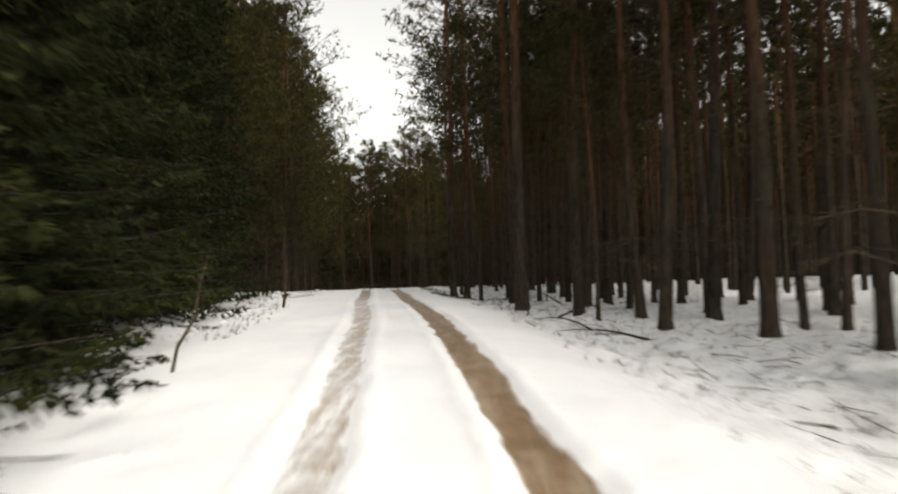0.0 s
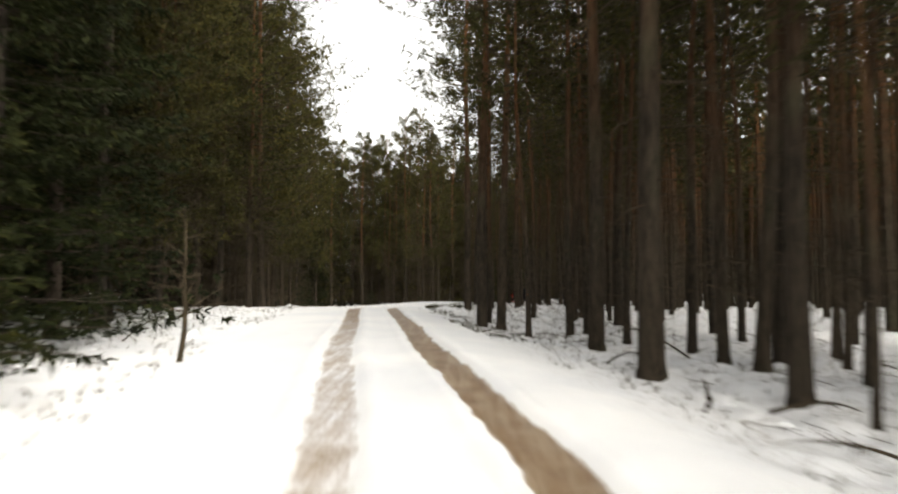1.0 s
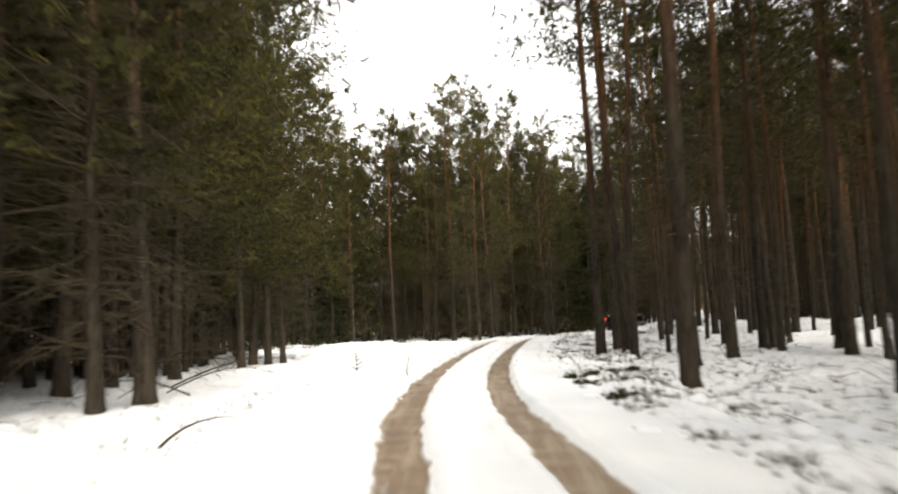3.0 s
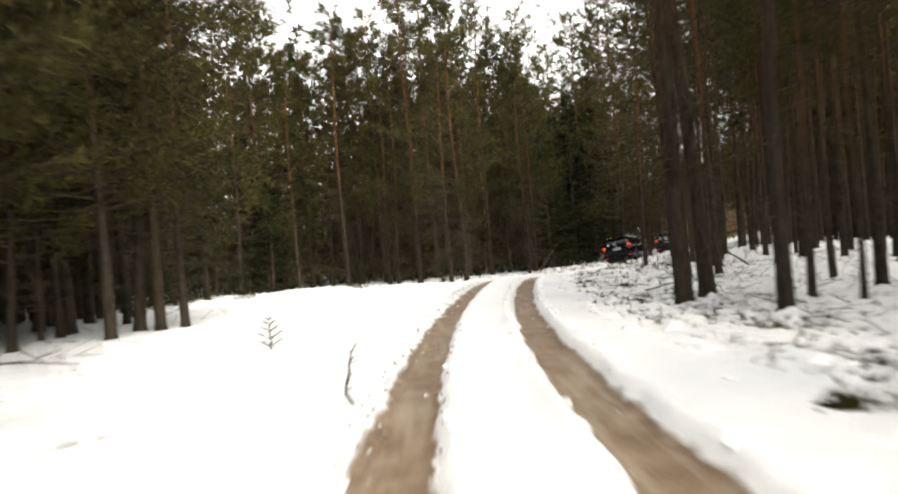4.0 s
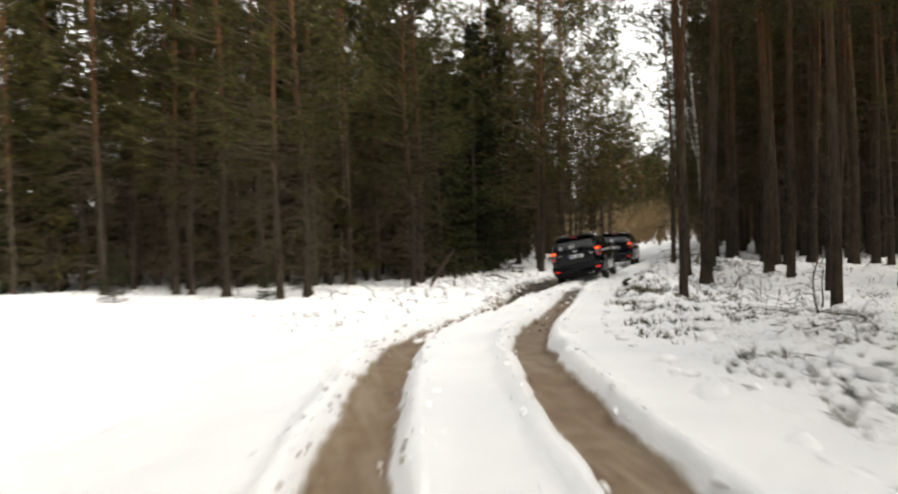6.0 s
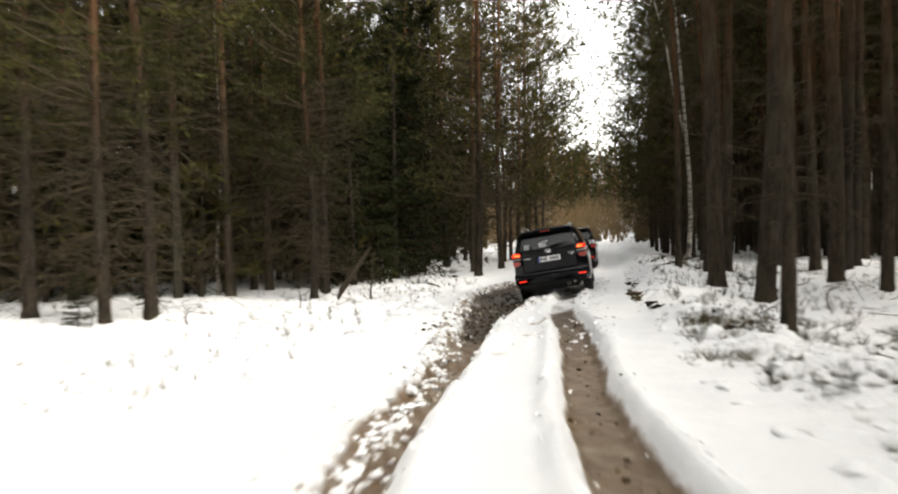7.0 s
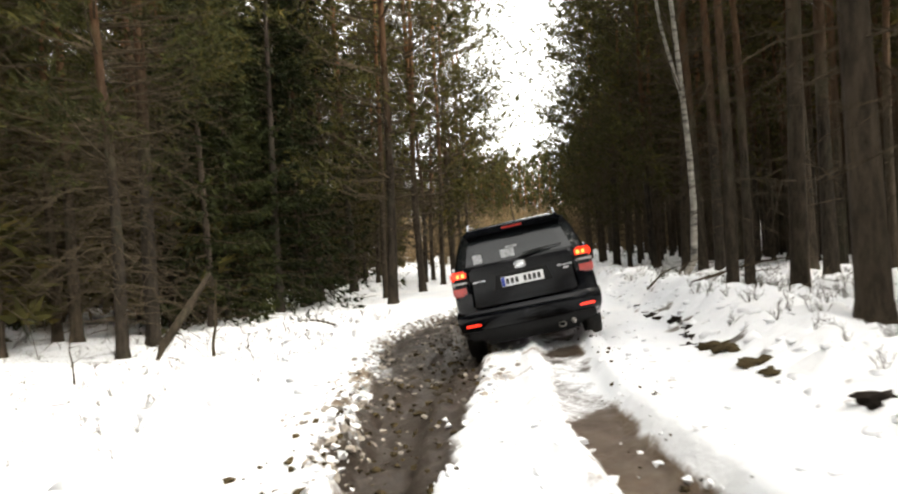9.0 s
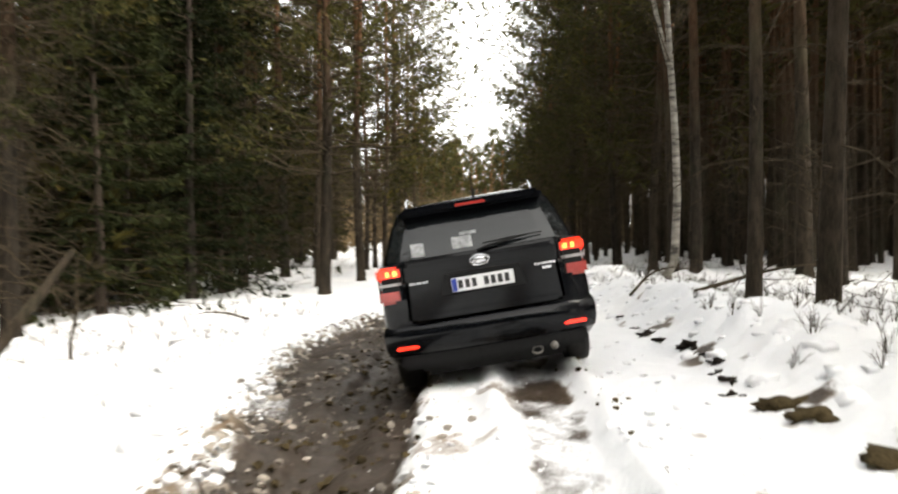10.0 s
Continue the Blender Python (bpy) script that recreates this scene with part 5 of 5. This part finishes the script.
def lump(seed, n=2, rough=0.22, flat=0.7):
    rng = np.random.default_rng(seed)
    bm = bmesh.new()
    bmesh.ops.create_icosphere(bm, subdivisions=n, radius=1.0)
    off = rng.uniform(0, 9, 3)
    for v in bm.verts:
        d = 1 + rough * 1.6 * noise.noise(Vector(v.co * 1.6) + Vector(off)) + rough * 0.8 * noise.noise(Vector(v.co * 4.2) + Vector(off))
        v.co = Vector((v.co.x * d, v.co.y * d, v.co.z * d * flat))
    bm.verts.ensure_lookup_table()
    v = np.array([w.co[:] for w in bm.verts])
    f = np.array([[w.index for w in q.verts] for q in bm.faces])
    bm.free()
    s = Shape()
    s.add(v, f)
    return s


# clods of mossy soil that show through the snow of the bank
CLODS = [(7.55, 93.4, 0.17), (7.35, 93.12, 0.12), (6.95, 92.3, 0.15), (6.7, 91.95, 0.1)]
# soil holes under the snow lip, their darkness put in as dark lumps
HOLES = [(9.75, 97.3, 0.1), (9.1, 96.2, 0.1), (8.35, 94.75, 0.1), (7.9, 94.2, 0.1), (9.4, 96.75, 0.15), (8.9, 95.6, 0.17), (8.6, 95.0, 0.13), (10.35, 98.3, 0.09), (7.65, 93.95, 0.12), (5.95, 90.1, 0.2), (6.1, 90.55, 0.15), (8.1, 94.5, 0.08), (4.75, 86.75, 0.14)]
M_SOIL = plain("dark_soil", (0.024, 0.019, 0.015), 0.95, grain=0.45, scale=16, gloss=0.1)
for k, (x, y, r) in enumerate(CLODS + HOLES):
    mossy = k < len(CLODS)
    sh = lump(100 + k, 3, 0.75, 0.42)
    ob = tagged(new("mossy_clod" if mossy else "earth_hole_lump", sh.mesh("clod", M_MOSS if mossy else M_SOIL, True)),
                "mossy brown clod of earth bare of snow" if mossy else "dark lump of earth in place of a dark hole under the snow lip", "clod", "clods on the bank")
    lay(ob, x, y, -0.015, k * 47, r if mossy else r * 0.7)


def scatter(name, label, category, mat, shapes, places):
    """Countless small things joined in one."""
    all_of = Shape()
    for (x, y, lift, size, turn), k in zip(places, range(10**6)):
        m = pose(x, y, float(lift), 0, 0, turn) @ Matrix.Diagonal((size, size, size, 1))
        all_of.join(shapes[k % len(shapes)], m)
    return tagged(new(name, all_of.mesh(name, mat, shapes is FLAT)), label, category, kind="stuff")


def on_track(s, u):
    cx, cy = np.interp(s, LS, LX), np.interp(s, LS, LY)
    tx, ty = np.interp(s + 1, LS, LX) - cx, np.interp(s + 1, LS, LY) - cy
    n = np.hypot(tx, ty)
    return cx + ty / n * u, cy - tx / n * u


FLAT = [lump(40 + k, 2, 0.6, 0.55) for k in range(6)]
rng = np.random.default_rng(21)
LUMPS = [lump(k, 1, 0.75, 0.75) for k in range(6)]


def strewn(count, s0, s1, us, spread, lo, hi):
    s = rng.uniform(s0, s1, count)
    u = rng.choice(us, count) + rng.normal(0, spread, count)
    if lo >= 0.05:
        u = np.where(u > 0, np.maximum(u, 1.9), u)
    x, y = on_track(s, u)
    size = lo + (hi - lo) * rng.uniform(0, 1, count) ** 3
    z = land(s, u)[0] + size * 0.25
    return list(zip(x, y, z, size, rng.uniform(0, 360, count)))


scatter("snow_lumps", "broken lumps of snow thrown up beside the ruts", "snow", M_SNOW, LUMPS, strewn(1300, 48, 88, [-1.16, -1.2, 1.15, -0.42, 0.42], 0.1, 0.008, 0.038) + strewn(700, 86, 101, [-0.4, -0.2, 0.1, 0.9, 1.2], 0.15, 0.008, 0.04))
scatter("snow_pillows", "soft mounds of snow over heather on the bank", "snow", M_SNOW, FLAT, [(x, y, z - 0.5 * r, r, a) for x, y, z, r, a in strewn(360, 42, 86, [2.0, 2.6, 3.2, 3.9, 4.8], 0.45, 0.06, 0.22) + strewn(260, 84, 105, [2.1, 2.4, 2.8, 3.4], 0.3, 0.05, 0.12) + strewn(170, 84, 106, [-3.6, -4.3, -5.0, -6.0], 0.4, 0.12, 0.4) + strewn(160, 16, 50, [-4.6, -5.6, -6.6, 4.2, 5.2], 0.6, 0.08, 0.26)])
def along_brim(count, s0, s1, shift, spread, lo, hi):
    """Lumps along the outer edge of the churned soil."""
    s = rng.uniform(s0, s1, count)
    u = -np.interp(s, BRIM_S, BRIM_U) + shift + rng.normal(0, spread, count)
    x, y = on_track(s, u)
    size = lo + (hi - lo) * rng.uniform(0, 1, count) ** 2.5
    return list(zip(x, y, land(s, u)[0] + size * 0.2, size, rng.uniform(0, 360, count)))


scatter("crumbled_snow", "crumbled snow along the edge of the deep rut", "snow", M_SNOW, LUMPS, along_brim(1500, 78, 104, 0.06, 0.09, 0.012, 0.055))
scatter("crumbled_dirty_snow", "crumbled snow mixed with soil along the deep rut", "snow", M_DIRTY, LUMPS, along_brim(1100, 83, 104, 0.15, 0.10, 0.01, 0.05))
scatter("dirty_snow_lumps", "lumps of dirty snow and soil at the churned rut", "snow", M_DIRTY, LUMPS, strewn(600, 50, 80, [-1.06, -1.02, -0.98, -0.5], 0.04, 0.006, 0.026) + strewn(1000, 91, 102, [-1.3, -1.6, -1.9, -0.5], 0.2, 0.006, 0.035))
scatter("soil_lumps", "dark lumps of wet soil in the churned rut", "soil", M_MOSS, LUMPS, strewn(900, 88, 102, [-1.0, -1.25, -0.8, -1.5], 0.2, 0.008, 0.04) + strewn(150, 80, 99, [0.8], 0.12, 0.006, 0.03))

# heather and grass, and dead twigs on the snow under the trees
tufts, twigs = Shape(), Shape()
n = 11500
s = rng.uniform(-4, 112, n)
u = np.where(rng.uniform(0, 1, n) < 0.72, 2.3 + rng.gamma(1.7, 1.9, n), -5.5 - rng.gamma(1.5, 2.0, n))
verge = np.arange(n) > n - 900
s = np.where(verge, rng.uniform(14, 52, n), s)
u = np.where(verge, -3.0 - rng.gamma(1.6, 1.1, n), u)
clear = ((u < 0) & (s > 52) & (s < 84) & (u > -12)) | ((u > 0) & (s > 86) & (rng.uniform(0, 1, n) < 0.75))
late = (u > 0) & (s < 45) & (rng.uniform(0, 1, n) < 0.45)
s, u = s[~clear & ~late], u[~clear & ~late]
patchy = wave(s, u, 3.5, 11) > -0.15
s, u = s[patchy], u[patchy]
x, y = on_track(s, u)
base = np.stack([x, y, land(s, u)[0] - 0.02], 1)
blades(tufts, rng, base, np.tile([0.0, 0.0, 1.0], (len(base), 1)), 11, 0.13, 0.004, 0.6)
# low heath on the near verge of the bank
n = 5200
sv, uv = rng.uniform(30, 100, n), 2.1 + rng.gamma(1.9, 1.0, n)
thick = (wave(sv, uv, 1.6, 17) > 0.05) & (sv < 88)
sv, uv = sv[thick], uv[thick]
x, y = on_track(sv, uv)
base = np.stack([x, y, land(sv, uv)[0] - 0.015], 1)
blades(tufts, rng, base, np.tile([0.0, 0.0, 1.0], (len(base), 1)), 12, 0.12, 0.009, 0.8)
tagged(new("heather", tufts.mesh("heather", M_HEATH)), "dry heather and grass poking through snow", "undergrowth", kind="stuff")
n = 3600
s = rng.uniform(-4, 125, n)
u = np.where(rng.uniform(0, 1, n) < 0.7, 3.3 + rng.gamma(1.8, 3.0, n), -6 - rng.gamma(1.8, 2.5, n))
keep = ~((u < 0) & (s > 52) & (s < 86) & (u > -11))
s, u = s[keep], u[keep]
x, y = on_track(s, u)
a = np.stack([x, y, land(s, u)[0] + 0.015], 1)
d = unit(np.stack([rng.normal(0, 1, len(x)), rng.normal(0, 1, len(x)), np.abs(rng.normal(0, 0.35, len(x)))], 1))
ln = rng.gamma(2.0, 0.16, (len(x), 1))
sticks(twigs, a, a + d * ln, 0.008, 0.004)
sticks(twigs, a + d * ln * 0.5, a + d * ln * 0.5 + unit(d + rng.normal(0, 0.6, d.shape)) * ln * 0.5, 0.005, 0.002)
tagged(new("fallen_twigs", twigs.mesh("fallen_twigs", M_DEAD)), "small dead twigs strewn on the snow", "twigs", kind="stuff")

# branching dry sprigs on the bank and by the clearing
sprigs = Shape()
n = 620
s = rng.uniform(84, 108, n)
u = np.where(np.arange(n) < 430, 2.2 + rng.gamma(2.2, 1.1, n), -3.6 - rng.gamma(2.0, 1.2, n))
x, y = on_track(s, u)
root = np.stack([x, y, land(s, u)[0] - 0.02], 1)
for k in range(5):
    way = unit(np.stack([rng.normal(0, 0.35, n), rng.normal(0, 0.35, n), np.ones(n)], 1))
    ln = rng.uniform(0.09, 0.24, (n, 1))
    tip = root + way * ln
    sticks(sprigs, root, tip, 0.0035, 0.0018)
    for j in range(3):
        st = root + (tip - root) * rng.uniform(0.35, 0.9, (n, 1))
        sticks(sprigs, st, st + unit(way + rng.normal(0, 0.55, (n, 3))) * ln * 0.4, 0.0022, 0.0012)
tagged(new("dry_sprigs", sprigs.mesh("dry_sprigs", M_DEAD)), "dry branching sprigs standing out of the snow", "undergrowth", kind="stuff")
